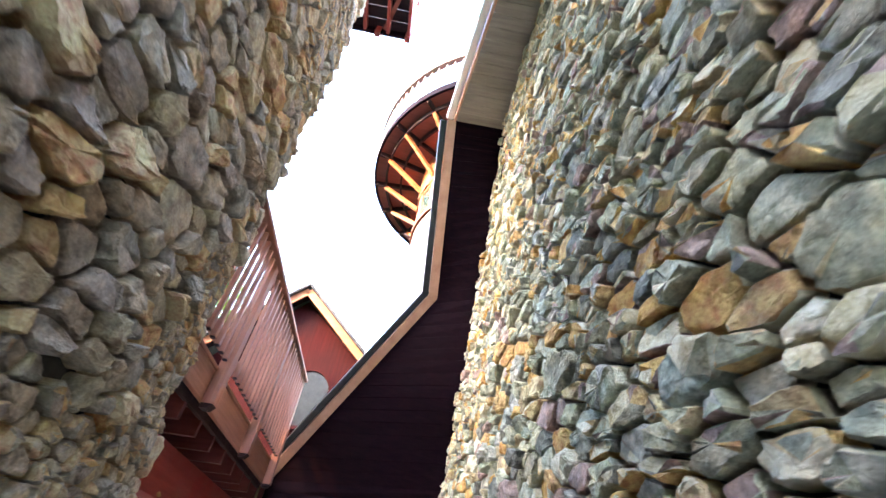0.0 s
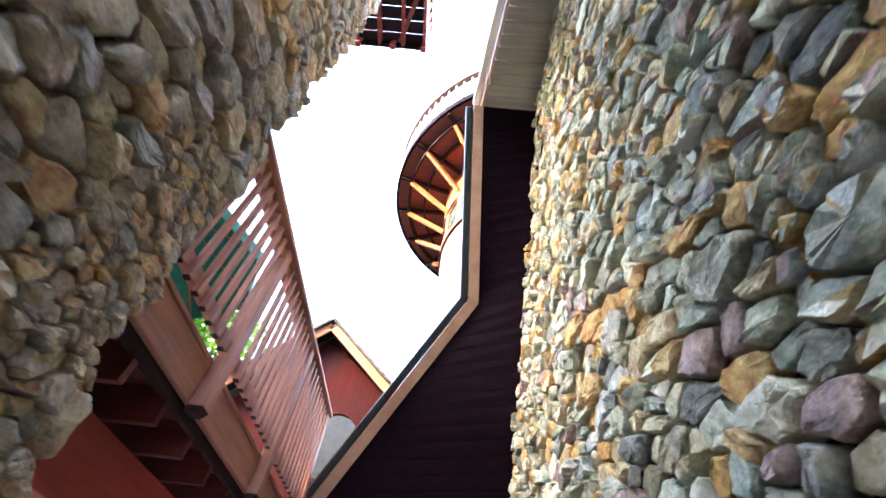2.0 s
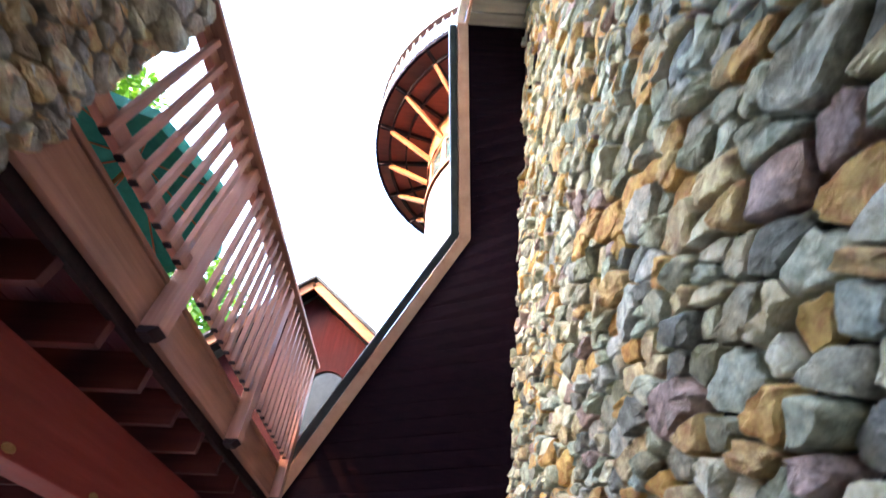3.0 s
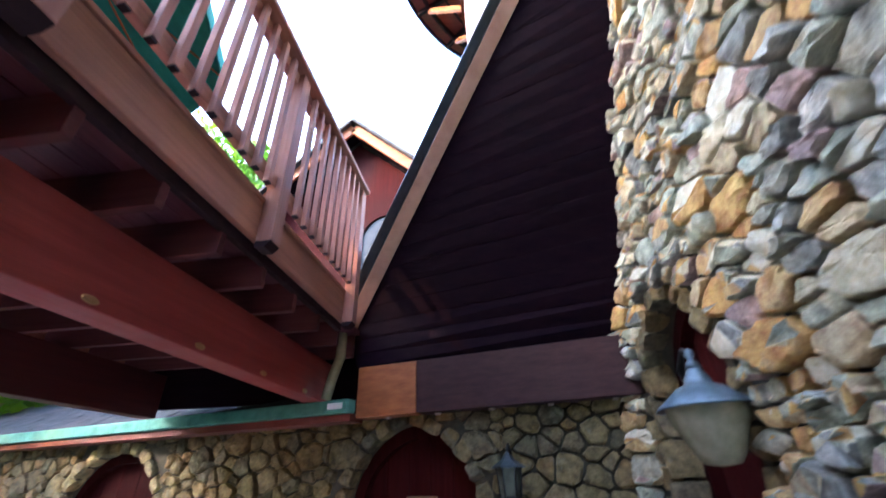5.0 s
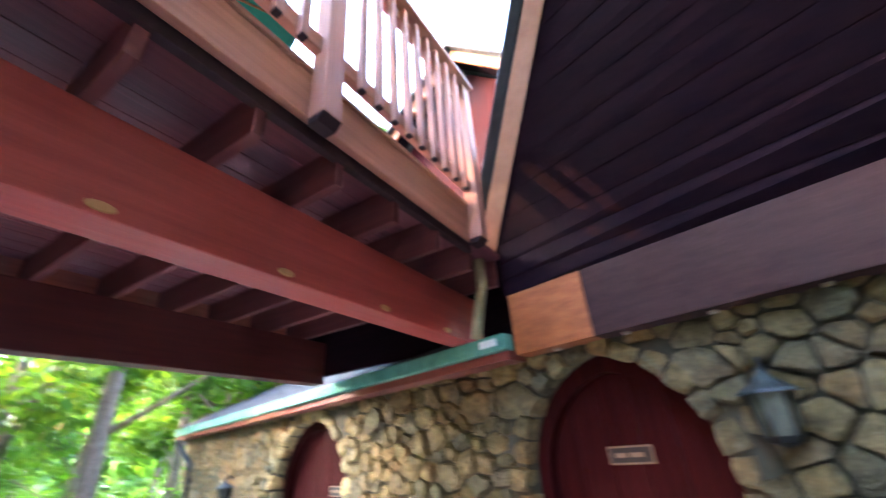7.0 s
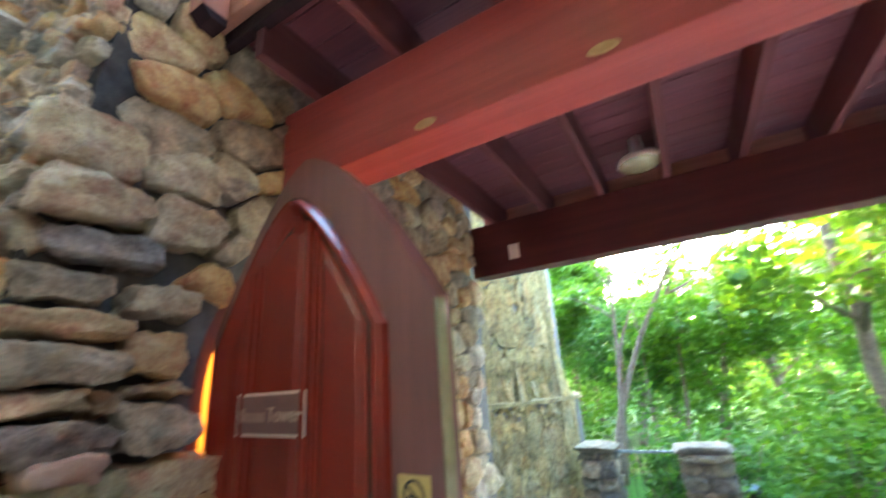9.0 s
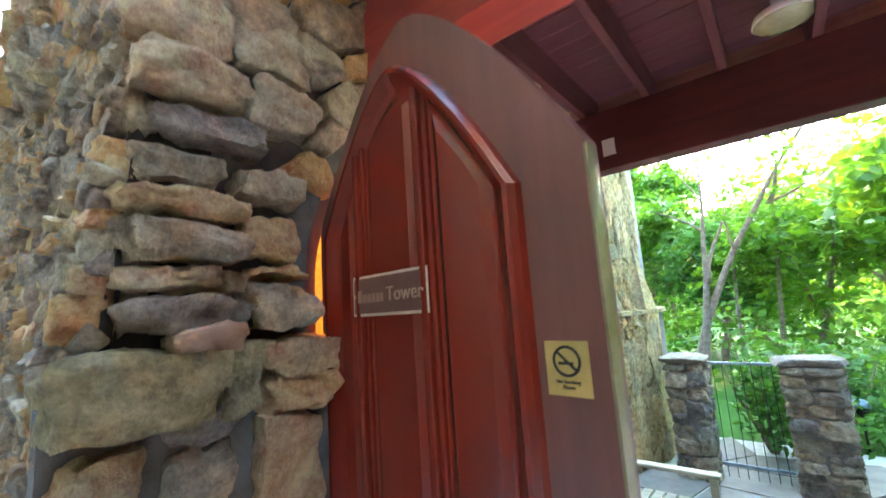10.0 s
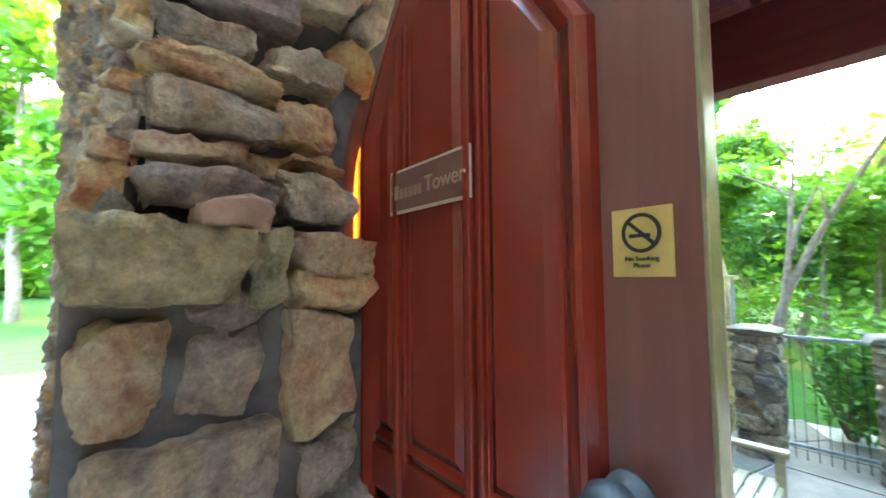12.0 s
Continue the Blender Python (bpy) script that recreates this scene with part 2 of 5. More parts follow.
def bar(a, b, w, h, bevel=0.006, up=(0, 0, 1)):
    """A timber from a to b, w wide and h high."""
    a, b = Vector(a), Vector(b)
    d = (b - a).normalized()
    s = d.cross(Vector(up)).normalized()
    u = s.cross(d)
    m = Matrix((( *s, 0), (*d, 0), (*u, 0), (0, 0, 0, 1))).transposed()
    m.translation = a
    return box((-w / 2, 0, -h / 2), (w / 2, (b - a).length, h / 2), bevel, m)


def axes(o, e1, e2, e3):
    m = Matrix(((*e1, 0), (*e2, 0), (*e3, 0), (0, 0, 0, 1))).transposed()
    m.translation = o
    return m


def prism(poly, d0, d1, m=None, holes=()):
    """A plate: the outline poly (s, t), with holes, from depth d0 to d1, laid out by m (s, t, depth)."""
    bm = bmesh.new()
    loops = [poly, *holes]
    edges = []
    for lp in loops:
        vs = [bm.verts.new((s, t, d0)) for s, t in lp]
        edges += [bm.edges.new((vs[i], vs[(i + 1) % len(vs)])) for i in range(len(vs))]
    r = bmesh.ops.triangle_fill(bm, use_beauty=True, use_dissolve=False, edges=edges)
    fs = [g for g in r["geom"] if isinstance(g, bmesh.types.BMFace)]
    ex = bmesh.ops.extrude_face_region(bm, geom=fs)
    for g in ex["geom"]:
        if isinstance(g, bmesh.types.BMVert):
            g.co.z = d1
    bmesh.ops.recalc_face_normals(bm, faces=bm.faces)
    if m is not None:
        bm.transform(m)
    return bm


def lathe(profile, n=24, at=(0, 0, 0), a0=0, a1=360):
    """A turned shape from (radius, height) pairs."""
    bm = bmesh.new()
    full = a1 - a0 >= 360
    k = n if full else n + 1
    rings = [[bm.verts.new((at[0] + r * math.cos(radians(a0 + (a1 - a0) * i / n)), at[1] + r * math.sin(radians(a0 + (a1 - a0) * i / n)), at[2] + z)) for i in range(k)] for r, z in profile]
    for p, q in zip(rings, rings[1:]):
        for i in range(n):
            j = (i + 1) % k
            bm.faces.new((p[i], p[j], q[j], q[i]))
    bmesh.ops.remove_doubles(bm, verts=bm.verts, dist=1e-5)
    bmesh.ops.recalc_face_normals(bm, faces=bm.faces)
    return bm


def tube(points, radii, n=8):
    bm = bmesh.new()
    pts = [Vector(p) for p in points]
    if not isinstance(radii, (list, tuple)):
        radii = [radii] * len(pts)
    rings = []
    for i, p in enumerate(pts):
        d = (pts[min(i + 1, len(pts) - 1)] - pts[max(i - 1, 0)]).normalized()
        s = d.orthogonal().normalized() if i == 0 else (s - d * s.dot(d)).normalized()
        u = d.cross(s)
        rings.append([bm.verts.new(p + radii[i] * (s * math.cos(2 * math.pi * k / n) + u * math.sin(2 * math.pi * k / n))) for k in range(n)])
    for a, b in zip(rings, rings[1:]):
        for k in range(n):
            bm.faces.new((a[k], a[(k + 1) % n], b[(k + 1) % n], b[k]))
    bm.faces.new(rings[0][::-1])
    bm.faces.new(rings[-1])
    return bm


def arch(w, base, spring, apex, n=9):
    """Outline of a pointed arch of half width w, counter-clockwise from its lower left."""
    h = apex - spring
    c = (h * h - w * w) / (2 * w)
    r = w + c
    top = math.acos(max(-1, min(1, c / r)))
    right = [(-c + r * math.cos(top * i / n), spring + r * math.sin(top * i / n)) for i in range(n + 1)]
    return [(-w, base), (w, base)] + right + [(-x, z) for x, z in reversed(right[:-1])]


def broken_arch(w, base, spring, apex, n=8, power=1.7, shift=0.0):
    """An arch whose sides meet the uprights at an angle."""
    right = [(w * (1 - i / n), spring + (apex - spring) * (1 - (1 - i / n) ** power)) for i in range(n + 1)]
    return [(-w + shift, base), (w + shift, base)] + [(x + shift, z) for x, z in right] + [(-x + shift, z) for x, z in reversed(right[:-1])]


# ---- rubble masonry ----
def cells(u0, u1, v0, v1, size, aspect, rng, spread=.5, keep=None):
    """Irregular stones packed over a stretch of wall: outlines in (u, v)."""
    pts, tries = [], 0
    g, grid = size * 1.6, {}
    n = int((u1 - u0) * (v1 - v0) / (size * size * aspect) * 1.25)
    while len(pts) < n and tries < n * 14:
        tries += 1
        u, v = rng.uniform(u0 - size, u1 + size), rng.uniform(v0 - size, v1 + size)
        r = size * .5 * math.exp(rng.gauss(0, spread * .6))
        r = min(max(r, size * .26), size * .85)
        a = u / aspect
        k = (int(a // g), int(v // g))
        if all((a - q[0]) ** 2 + (v - q[1]) ** 2 > (.86 * (r + q[2])) ** 2 for i in (-1, 0, 1) for j in (-1, 0, 1) for q in grid.get((k[0] + i, k[1] + j), ())):
            grid.setdefault(k, []).append((a, v, r))
            pts.append((a, v, r, k))
    out = []
    for a, v, r, k in pts:
        poly = [(a - 2.2 * size, v - 2.2 * size), (a + 2.2 * size, v - 2.2 * size), (a + 2.2 * size, v + 2.2 * size), (a - 2.2 * size, v + 2.2 * size)]
        near = [q for i in (-2, -1, 0, 1, 2) for j in (-2, -1, 0, 1, 2) for q in grid.get((k[0] + i, k[1] + j), ())]
        for b, w, s in near:
            dx, dy = b - a, w - v
            d2 = dx * dx + dy * dy
            if d2 < 1e-9 or d2 > (4 * size) ** 2:
                continue
            lim = (d2 + r * r - s * s) / 2
            nxt = []
            for i in range(len(poly)):
                p, q = poly[i], poly[(i + 1) % len(poly)]
                fp, fq = (p[0] - a) * dx + (p[1] - v) * dy - lim, (q[0] - a) * dx + (q[1] - v) * dy - lim
                if fp <= 0:
                    nxt.append(p)
                if fp * fq < 0:
                    t = fp / (fp - fq)
                    nxt.append((p[0] + (q[0] - p[0]) * t, p[1] + (q[1] - p[1]) * t))
            poly = nxt
            if len(poly) < 3:
                break
        if len(poly) < 3:
            continue
        cu, cv = sum(p[0] for p in poly) / len(poly), sum(p[1] for p in poly) / len(poly)
        if not (u0 <= cu * aspect <= u1 and v0 <= cv <= v1):
            continue
        if keep and not keep(cu * aspect, cv):
            continue
        out.append([(x * aspect, y) for x, y in poly])
    return out


def stone_mesh(poly, rng, gap, proud, at):
    """One rounded, uneven stone over an outline in (u, v). at(u, v, depth) lays it on the wall. Returns points and faces."""
    cu, cv = sum(p[0] for p in poly) / len(poly), sum(p[1] for p in poly) / len(poly)
    size = max(math.hypot(p[0] - cu, p[1] - cv) for p in poly)
    sm = []
    for i in range(len(poly)):
        p, q = poly[i], poly[(i + 1) % len(poly)]
        if math.hypot(p[0] - q[0], p[1] - q[1]) < .22 * size:
            sm.append(((p[0] + q[0]) / 2, (p[1] + q[1]) / 2))
            continue
        for t in (.12, .5, .88):
            k = rng.uniform(-.035, .035) * size * (t == .5)
            sm.append((p[0] + (q[0] - p[0]) * t + k, p[1] + (q[1] - p[1]) * t + k))
    k = max(.55, 1 - gap / size)
    h = proud * rng.uniform(.55, 1.3)
    tu, tv = rng.uniform(-.4, .4), rng.uniform(-.4, .4)
    verts, n = [], len(sm)
    for ring, (s, d) in enumerate(((1.05, -.5), (1.0, .5), (.955, .88), (.78, 1.0))):
        for i, (u, v) in enumerate(sm):
            j = 1 + rng.uniform(-.09, .09) * (ring > 0)
            x, y = (u - cu) * k * s * j, (v - cv) * k * s * j
            dd = h * d
            if ring > 0:
                dd += (tu * x + tv * y) / size * h * .9 * d + h * rng.uniform(-.11, .11)
            verts.append(at(cu + x, cv + y, dd))
    verts.append(at(cu + rng.uniform(-.2, .2) * size, cv + rng.uniform(-.2, .2) * size, h * rng.uniform(.92, 1.04)))
    faces = [(r * n + i, r * n + (i + 1) % n, (r + 1) * n + (i + 1) % n, (r + 1) * n + i) for r in range(3) for i in range(n)]
    faces += [(3 * n + i, 3 * n + (i + 1) % n, 4 * n) for i in range(n)]
    return verts, faces


def masonry(parent, outlines, at, rng, gap, proud, mat, mat_isle, near, most=300, smooth=38):
    """Stones on a wall: the ones nearest to the place near (u, v) are parts of their own, the rest one joined part."""
    def far(p):
        return math.hypot(sum(q[0] for q in p) / len(p) - near[0], sum(q[1] for q in p) / len(p) - near[1])
    outlines = sorted(outlines, key=far)
    vs, fs = [], []
    for i, p in enumerate(outlines):
        v, f = stone_mesh(p, rng, gap, proud, at)
        if i < most:
            me = bpy.data.meshes.new("stone")
            me.from_pydata(v, [], f)
            me.materials.append(mat)
            me.shade_smooth()
            me.set_sharp_from_angle(angle=radians(smooth))
            new("stone", me).parent = parent
        else:
            o = len(vs)
            vs += v
            fs += [tuple(j + o for j in g) for g in f]
    if vs:
        me = bpy.data.meshes.new("stones")
        me.from_pydata(vs, [], fs)
        me.materials.append(mat_isle)
        me.shade_smooth()
        me.set_sharp_from_angle(angle=radians(smooth))
        ob = new("stones", me)
        ob.parent = parent
        tagged(ob, kind="stuff")


def sheet(nu, nv, at, thick):
    """A curved wall body: a grid of points at(u, v, depth) for u, v in 0..1, thick deep."""
    bm = bmesh.new()
    g = [[[bm.verts.new(at(i / nu, j / nv, d)) for j in range(nv + 1)] for i in range(nu + 1)] for d in (0, -thick)]
    for i in range(nu):
        for j in range(nv):
            for s in (0, 1):
                bm.faces.new((g[s][i][j], g[s][i + 1][j], g[s][i + 1][j + 1], g[s][i][j + 1]))
    for i in range(nu):
        for j in (0, nv):
            bm.faces.new((g[0][i][j], g[0][i + 1][j], g[1][i + 1][j], g[1][i][j]))
    for j in range(nv):
        for i in (0, nu):
            bm.faces.new((g[0][i][j], g[0][i][j + 1], g[1][i][j + 1], g[1][i][j]))
    bmesh.ops.recalc_face_normals(bm, faces=bm.faces)
    return bm


def rock(lo, hi, rng, rough=.02, cuts=4, round_=.35):
    """A squared rough stone between two corners, its faces uneven and its edges worn."""
    bm = bmesh.new()
    bmesh.ops.create_cube(bm, size=2)
    bmesh.ops.subdivide_edges(bm, edges=bm.edges, cuts=cuts, use_grid_fill=True)
    c, h = (Vector(lo) + Vector(hi)) / 2, (Vector(hi) - Vector(lo)) / 2
    off = Vector((rng.uniform(0, 99), rng.uniform(0, 99), rng.uniform(0, 99)))
    tilt = [rng.uniform(-.16, .16) for _ in range(4)]
    planes = []
    for _ in range(9):
        nn = Vector((rng.gauss(0, 1), rng.gauss(0, 1), rng.gauss(0, 1))).normalized()
        planes.append((nn, (abs(nn.x) + abs(nn.y) + abs(nn.z)) * rng.uniform(.70, .86)))
    for v in bm.verts:
        p = v.co.copy()
        r = p.normalized() * 1.28
        p = p.lerp(Vector([max(-1, min(1, a)) for a in r]), round_)
        p.z *= 1 + tilt[0] * p.x
        p.x *= 1 + tilt[1] * p.z
        p.y *= 1 + tilt[2] * p.x + tilt[3] * p.z
        for nn, dd in planes:
            over = p.dot(nn) - dd
            if over > 0:
                p -= nn * over
        q = c + Vector((p.x * h.x, p.y * h.y, p.z * h.z))
        q += v.co.normalized() * (noise.noise(q * 11 + off) * rough + noise.noise(q * 27 + off) * rough * .6 + noise.noise(q * 60 + off) * rough * .3)
        v.co = q
    return bm


def words(text, size, m, mat, parent, name="lettering"):
    cu = bpy.data.curves.new(name, 'FONT')
    cu.body, cu.size, cu.extrude, cu.align_x, cu.align_y = text, size, .0012, 'CENTER', 'CENTER'
    ob = bpy.data.objects.new(name, cu)
    me = bpy.data.meshes.new_from_object(ob)
    bpy.data.objects.remove(ob)
    me.transform(m)
    me.materials.clear()
    me.materials.append(mat)
    o = new(name, me)
    o.parent = parent
    return o

# ---- ground ----
def ground_z(x, y):
    return -.66 * max(0.0, min(1.0, (-x - 2.7) / .75))


gxs = sorted(set([-400, -150, -60, -30, -20, -14, -10, 10, 14, 20, 30, 60, 150, 400] + [i * .5 for i in range(-17, 13)]))
gys = sorted(set([-400, -150, -60, -30, -20, 12, 20, 40, 90, 200, 400] + [i * .5 for i in range(-24, 16)]))


def field(x0, x1, y0, y1, dz):
    bm = bmesh.new()
    xs, ys = [x for x in gxs if x0 <= x <= x1], [y for y in gys if y0 <= y <= y1]
    gv = [[bm.verts.new((x, y, ground_z(x, y) + dz)) for y in ys] for x in xs]
    for i in range(len(xs) - 1):
        for j in range(len(ys) - 1):
            bm.faces.new((gv[i][j], gv[i + 1][j], gv[i + 1][j + 1], gv[i][j + 1]))
    return bm


tagged(part("ground", field(-400, 400, -400, 400, -.03), grass_mat, smooth=True), "mown green lawn round the stone buildings", "ground", kind="structure")
pavement = tagged(part("pavement", field(-8, 3, -7.5, 6, -.008), joint_mat, smooth=True), "pale flagstone paving between the stone walls", "pavement", kind="structure")

# ---- right wall of the passage with an arched doorway ----
RY = [-6.0, -2.3, -1.1, -.4, .4, 1.1, 1.7, 2.7, 3.05, 3.5]
RX = [1.25, 1.12, 1.06, 1.07, 1.06, 1.08, 1.05, .99, .965, .78]


def right_at(y, z, d):
    x = float(np.interp(y, RY, RX))
    s = (float(np.interp(y + .05, RY, RX)) - float(np.interp(y - .05, RY, RX))) / .1
    n = Vector((-1, s, 0)).normalized()
    return Vector((x, y, z)) + n * d


DOOR_R = (2.62, .46, 2.0, 2.62)  # centre along y, half width, spring, apex


def in_arch(s, z, w, spring, apex, grow=0.0):
    h = apex - spring
    c = (h * h - w * w) / (2 * w)
    if z < spring:
        return abs(s) < w + grow
    return (abs(s) + c) ** 2 + (z - spring) ** 2 < (w + c + grow) ** 2


wall_right = root("wall_east", "rubble stone wall in grey, tan and ochre with recessed mortar", "wall", kind="structure")
part("wall_body", sheet(30, 2, lambda u, v, d: right_at(-6 + 8.1 * u, -.3 + 8.3 * v, d - .012), .5), shaded_mortar, wall_right)
part("wall_body", sheet(4, 1, lambda u, v, d: right_at(3.088 + .41 * u, -.3 + 8.3 * v, d - .012), .5), shaded_mortar, wall_right)
M_RIGHT = axes((.99, 0, 0), (0, 1, 0), (0, 0, 1), (-1, 0, 0))
rh = [(DOOR_R[0] + s, z) for s, z in arch(DOOR_R[1], -.2, DOOR_R[2], DOOR_R[3])]
part("wall_body", prism([(2.101, -.3), (3.085, -.3), (3.085, 8), (2.101, 8)], -.5, -.012, M_RIGHT, [rh]), tan_mortar, wall_right)

# ---- round left tower ----
LZ, LXZ = [0, 1.3, 2.6, 4.0, 5.3, 8.6], [.20, .15, 0, -.09, -.13, -.32]
LS = [(-1.20, -6.2), (-.98, -4.2), (-.88, -2.9), (-.85, -2.1), (-.86, -1.5), (-.90, -1.1), (-.94, -.78), (-1.0, -.5)]
LD = [0.0]
for p, q in zip(LS, LS[1:]):
    LD.append(LD[-1] + math.dist(p, q))


def left_plan(u):
    return float(np.interp(u, LD, [p[0] for p in LS])), float(np.interp(u, LD, [p[1] for p in LS]))


def left_at(u, z, d):
    x, y = left_plan(u)
    a, b = left_plan(u - .08), left_plan(u + .08)
    n = Vector((b[1] - a[1], a[0] - b[0], 0)).normalized()
    k = max(0.0, min(1.0, (z - 1.2) / 1.4))
    return Vector((-1.0 + (x + 1.0) * k + float(np.interp(z, LZ, LXZ)), y, z)) + n * d


LU = LD[-1]
tower = root("wall_tower", "round rubble stone tower of large grey and brown stones", "tower wall", kind="structure")
part("wall_body", sheet(24, 20, lambda u, v, d: left_at(LU * u, -.3 + 8.9 * v, d - .015), .35), shaded_mortar, tower)

# front of the tower, with its arched doorway
FRONT = -.54


def front_edge(z):
    return -1.0 + float(np.interp(z, LZ, LXZ))


def front_at(u, z, d):
    return Vector((-u, FRONT + d, z))


DOOR_T = (1.87, .49, 1.55, 2.18)  # centre along -x, half width, spring, apex
outline = [(.80, -.3), (3.5, -.3), (3.5, 8.6), (1.33, 8.6), (1.14, 5.3), (1.10, 4.0), (1.01, 2.6), (.85, 1.3)]
hole = [(DOOR_T[0] + s, z) for s, z in arch(DOOR_T[1], -.25, DOOR_T[2], DOOR_T[3])]
M_FRONT = axes((0, FRONT, 0), (-1, 0, 0), (0, 0, 1), (0, 1, 0))
part("wall_body", prism(outline, -.4, 0, M_FRONT, [hole]), mortar, tower)
for n, lo, hi in (("back_wall", (-3.45, -4.0, -.3), (-1.15, -3.85, 3.0)), ("inner_floor", (-3.4, -3.85, -.1), (-1.15, -.96, -.01)), ("inner_ceiling", (-3.45, -4.0, 2.7), (-1.15, -.96, 2.8))):
    part(n, box(lo, hi), plaster, tower)
part("side_wall", box((-3.6, -6.2, -.3), (-3.46, -.95, 8.6)), mortar, tower)

# ---- far wall with two arched doors ----
WO, WE, WN = Vector((-1.27, 3.86, 0)), Vector((.972, -.236, 0)).normalized(), Vector((-.236, -.972, 0)).normalized()
M_FAR = axes(WO, WE, (0, 0, 1), WN)


def far_at(s, z, d):
    return WO + WE * s + Vector((0, 0, z)) + WN * d


D2 = (.47, .59, 1.40, 2.10)
D1 = (-3.04, .79, 1.28, 2.04)
wall_far = root("wall_north", "low rubble stone wall of tan and olive stones under a copper gutter", "wall", kind="structure")
holes = [[(c + s, z) for s, z in arch(w, -.25, sp, ap)] for c, w, sp, ap in (D2, D1)]
part("wall_body", prism([(-7.6, -.9), (2.6, -.9), (2.6, 2.22), (-7.6, 2.22)], -.45, 0, M_FAR, holes), tan_mortar, wall_far)
part("wall_body", box((-7.6, -.9, -4.4), (-7.2, 2.2, -.46), 0, M_FAR), mortar, wall_far)
part("wall_body", box((-7.2, -.9, -3.0), (2.6, 2.2, -2.8), 0, M_FAR), mortar, wall_far)

# slate roof of the low wing
wing_roof = root("wing_roof", "grey slate roof of the low wing in overlapping courses", "roof", kind="structure")
M_ROOF = axes(WO + WN * .17 + Vector((0, 0, 2.29)), WE, (-WN * .9 + Vector((0, 0, .436))).normalized(), (WN * .436 + Vector((0, 0, .9))).normalized())
part("roof_deck", box((-7.9, 0, -.06), (-.3, 4.5, -.012), 0, M_ROOF), dark_wood_x, wing_roof)
rs = random.Random(3)
for r in range(20):
    s = -7.95 + rs.uniform(0, .2)
    while s < -.6:
        wdt = rs.uniform(.2, .42)
        lift = rs.uniform(0, .006)
        mm = M_ROOF @ Matrix.Translation((s, r * .2 - .05, .006 + lift)) @ Matrix.Rotation(radians(3.4), 4, 'X')
        part("slate", box((.005, 0, 0), (wdt - .005, .30, .032), 0, mm), slate, wing_roof)
        s += wdt

# ---- deck over the tower door ----
deck = root("timber_deck", "raised barn-red timber deck with brown railing over the doorways", "deck", at=(-2.3, 1.5, 2.6))
YA, YB = -.5, 3.95
part("main_beam", box((-1.80, YA, 2.31), (-1.62, YB, 2.67), .008), red_wood_y, deck, "barn-red main beam with filled bolt holes")
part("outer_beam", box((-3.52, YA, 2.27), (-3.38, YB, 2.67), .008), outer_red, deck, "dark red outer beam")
for yp in (-.38, .2, .76, 1.42, 2.09, 2.75, 3.4):
    plug = lathe([(0, .006), (.03, .005), (.036, 0)], 14)
    plug.transform(Matrix.Translation((-1.62, yp, 2.342)) @ Matrix.Rotation(radians(90), 4, 'Y') @ Matrix.Diagonal((.5, 1.2, 1, 1)))
    part("bolt_plug", plug, plug_mat, deck, "ochre filler over a bolt hole")
y = -.30
while y < YB:
    part("joist", box((-3.66, y - .022, 2.67), (-1.34, y + .022, 2.875), .004), joist_red, deck)
    y += .4
for i in range(17):
    x = -3.66 + .1395 * i
    part("deck_board", box((x, YA, 2.877), (x + .134, YB, 2.915), .003), dark_red_y, deck)
part("rim_board", box((-1.318, YA, 2.845), (-1.275, 3.27, 3.075), .006), trim_wood_y, deck, "weathered brown rim board")
part("ledger", box((-1.362, YA, 2.79), (-1.321, 3.30, 2.874), .004), dark_wood_y, deck, "dark ledger strip under the rim board")
part("edge_board", box((-1.40, YA, 3.078), (-1.262, 3.27, 3.105), .006), trim_wood_y, deck)
part("rim_board", box((-3.72, YA, 2.72), (-3.67, YB, 3.12), .006), trim_wood_y, deck)
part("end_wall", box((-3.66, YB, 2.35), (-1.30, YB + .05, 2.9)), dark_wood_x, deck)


def railing(x, posts, z0, ztop):
    for yp in posts:
        part("post", box((x + .002, yp - .05, z0), (x + .095, yp + .05, ztop - .03), .008), trim_wood_z, deck)
        foot = prism([(x + .004, z0 - .035), (x + .06, z0 - .035), (x + .093, z0 - .001), (x + .004, z0 - .001)], -.048, .048, axes((0, yp, 0), (1, 0, 0), (0, 0, 1), (0, -1, 0)))
        part("post_foot", foot, dark_wood_y, deck, "dark chamfered foot of the post")
    for a, b in zip(posts, posts[1:]):
        part("bottom_rail", box((x + .015, a + .052, 3.17), (x + .06, b - .052, 3.26), .006), trim_wood_y, deck)
        part("top_rail", box((x + .005, a + .052, ztop - .13), (x + .06, b - .052, ztop - .045), .006), trim_wood_y, deck)
        n = max(2, round((b - a - .1) / .122))
        for i in range(1, n):
            yy = a + .05 + (b - a - .1) * i / n
            part("baluster", box((x + .062, yy - .018, 3.125), (x + .098, yy + .018, ztop - .05), .004), trim_wood_z, deck)
            part("baluster_foot", box((x + .064, yy - .016, 3.112), (x + .096, yy + .016, 3.124), .002), dark_wood_y, deck, "dark end grain of a baluster")
    part("cap_rail", box((x - .03, posts[0] - .06, ztop - .028), (x + .13, posts[-1] + .06, ztop + .012), .008), trim_wood_y, deck)


railing(-1.275, [-.44, .60, 1.90, 3.22], 2.825, 4.2)
settle(deck)

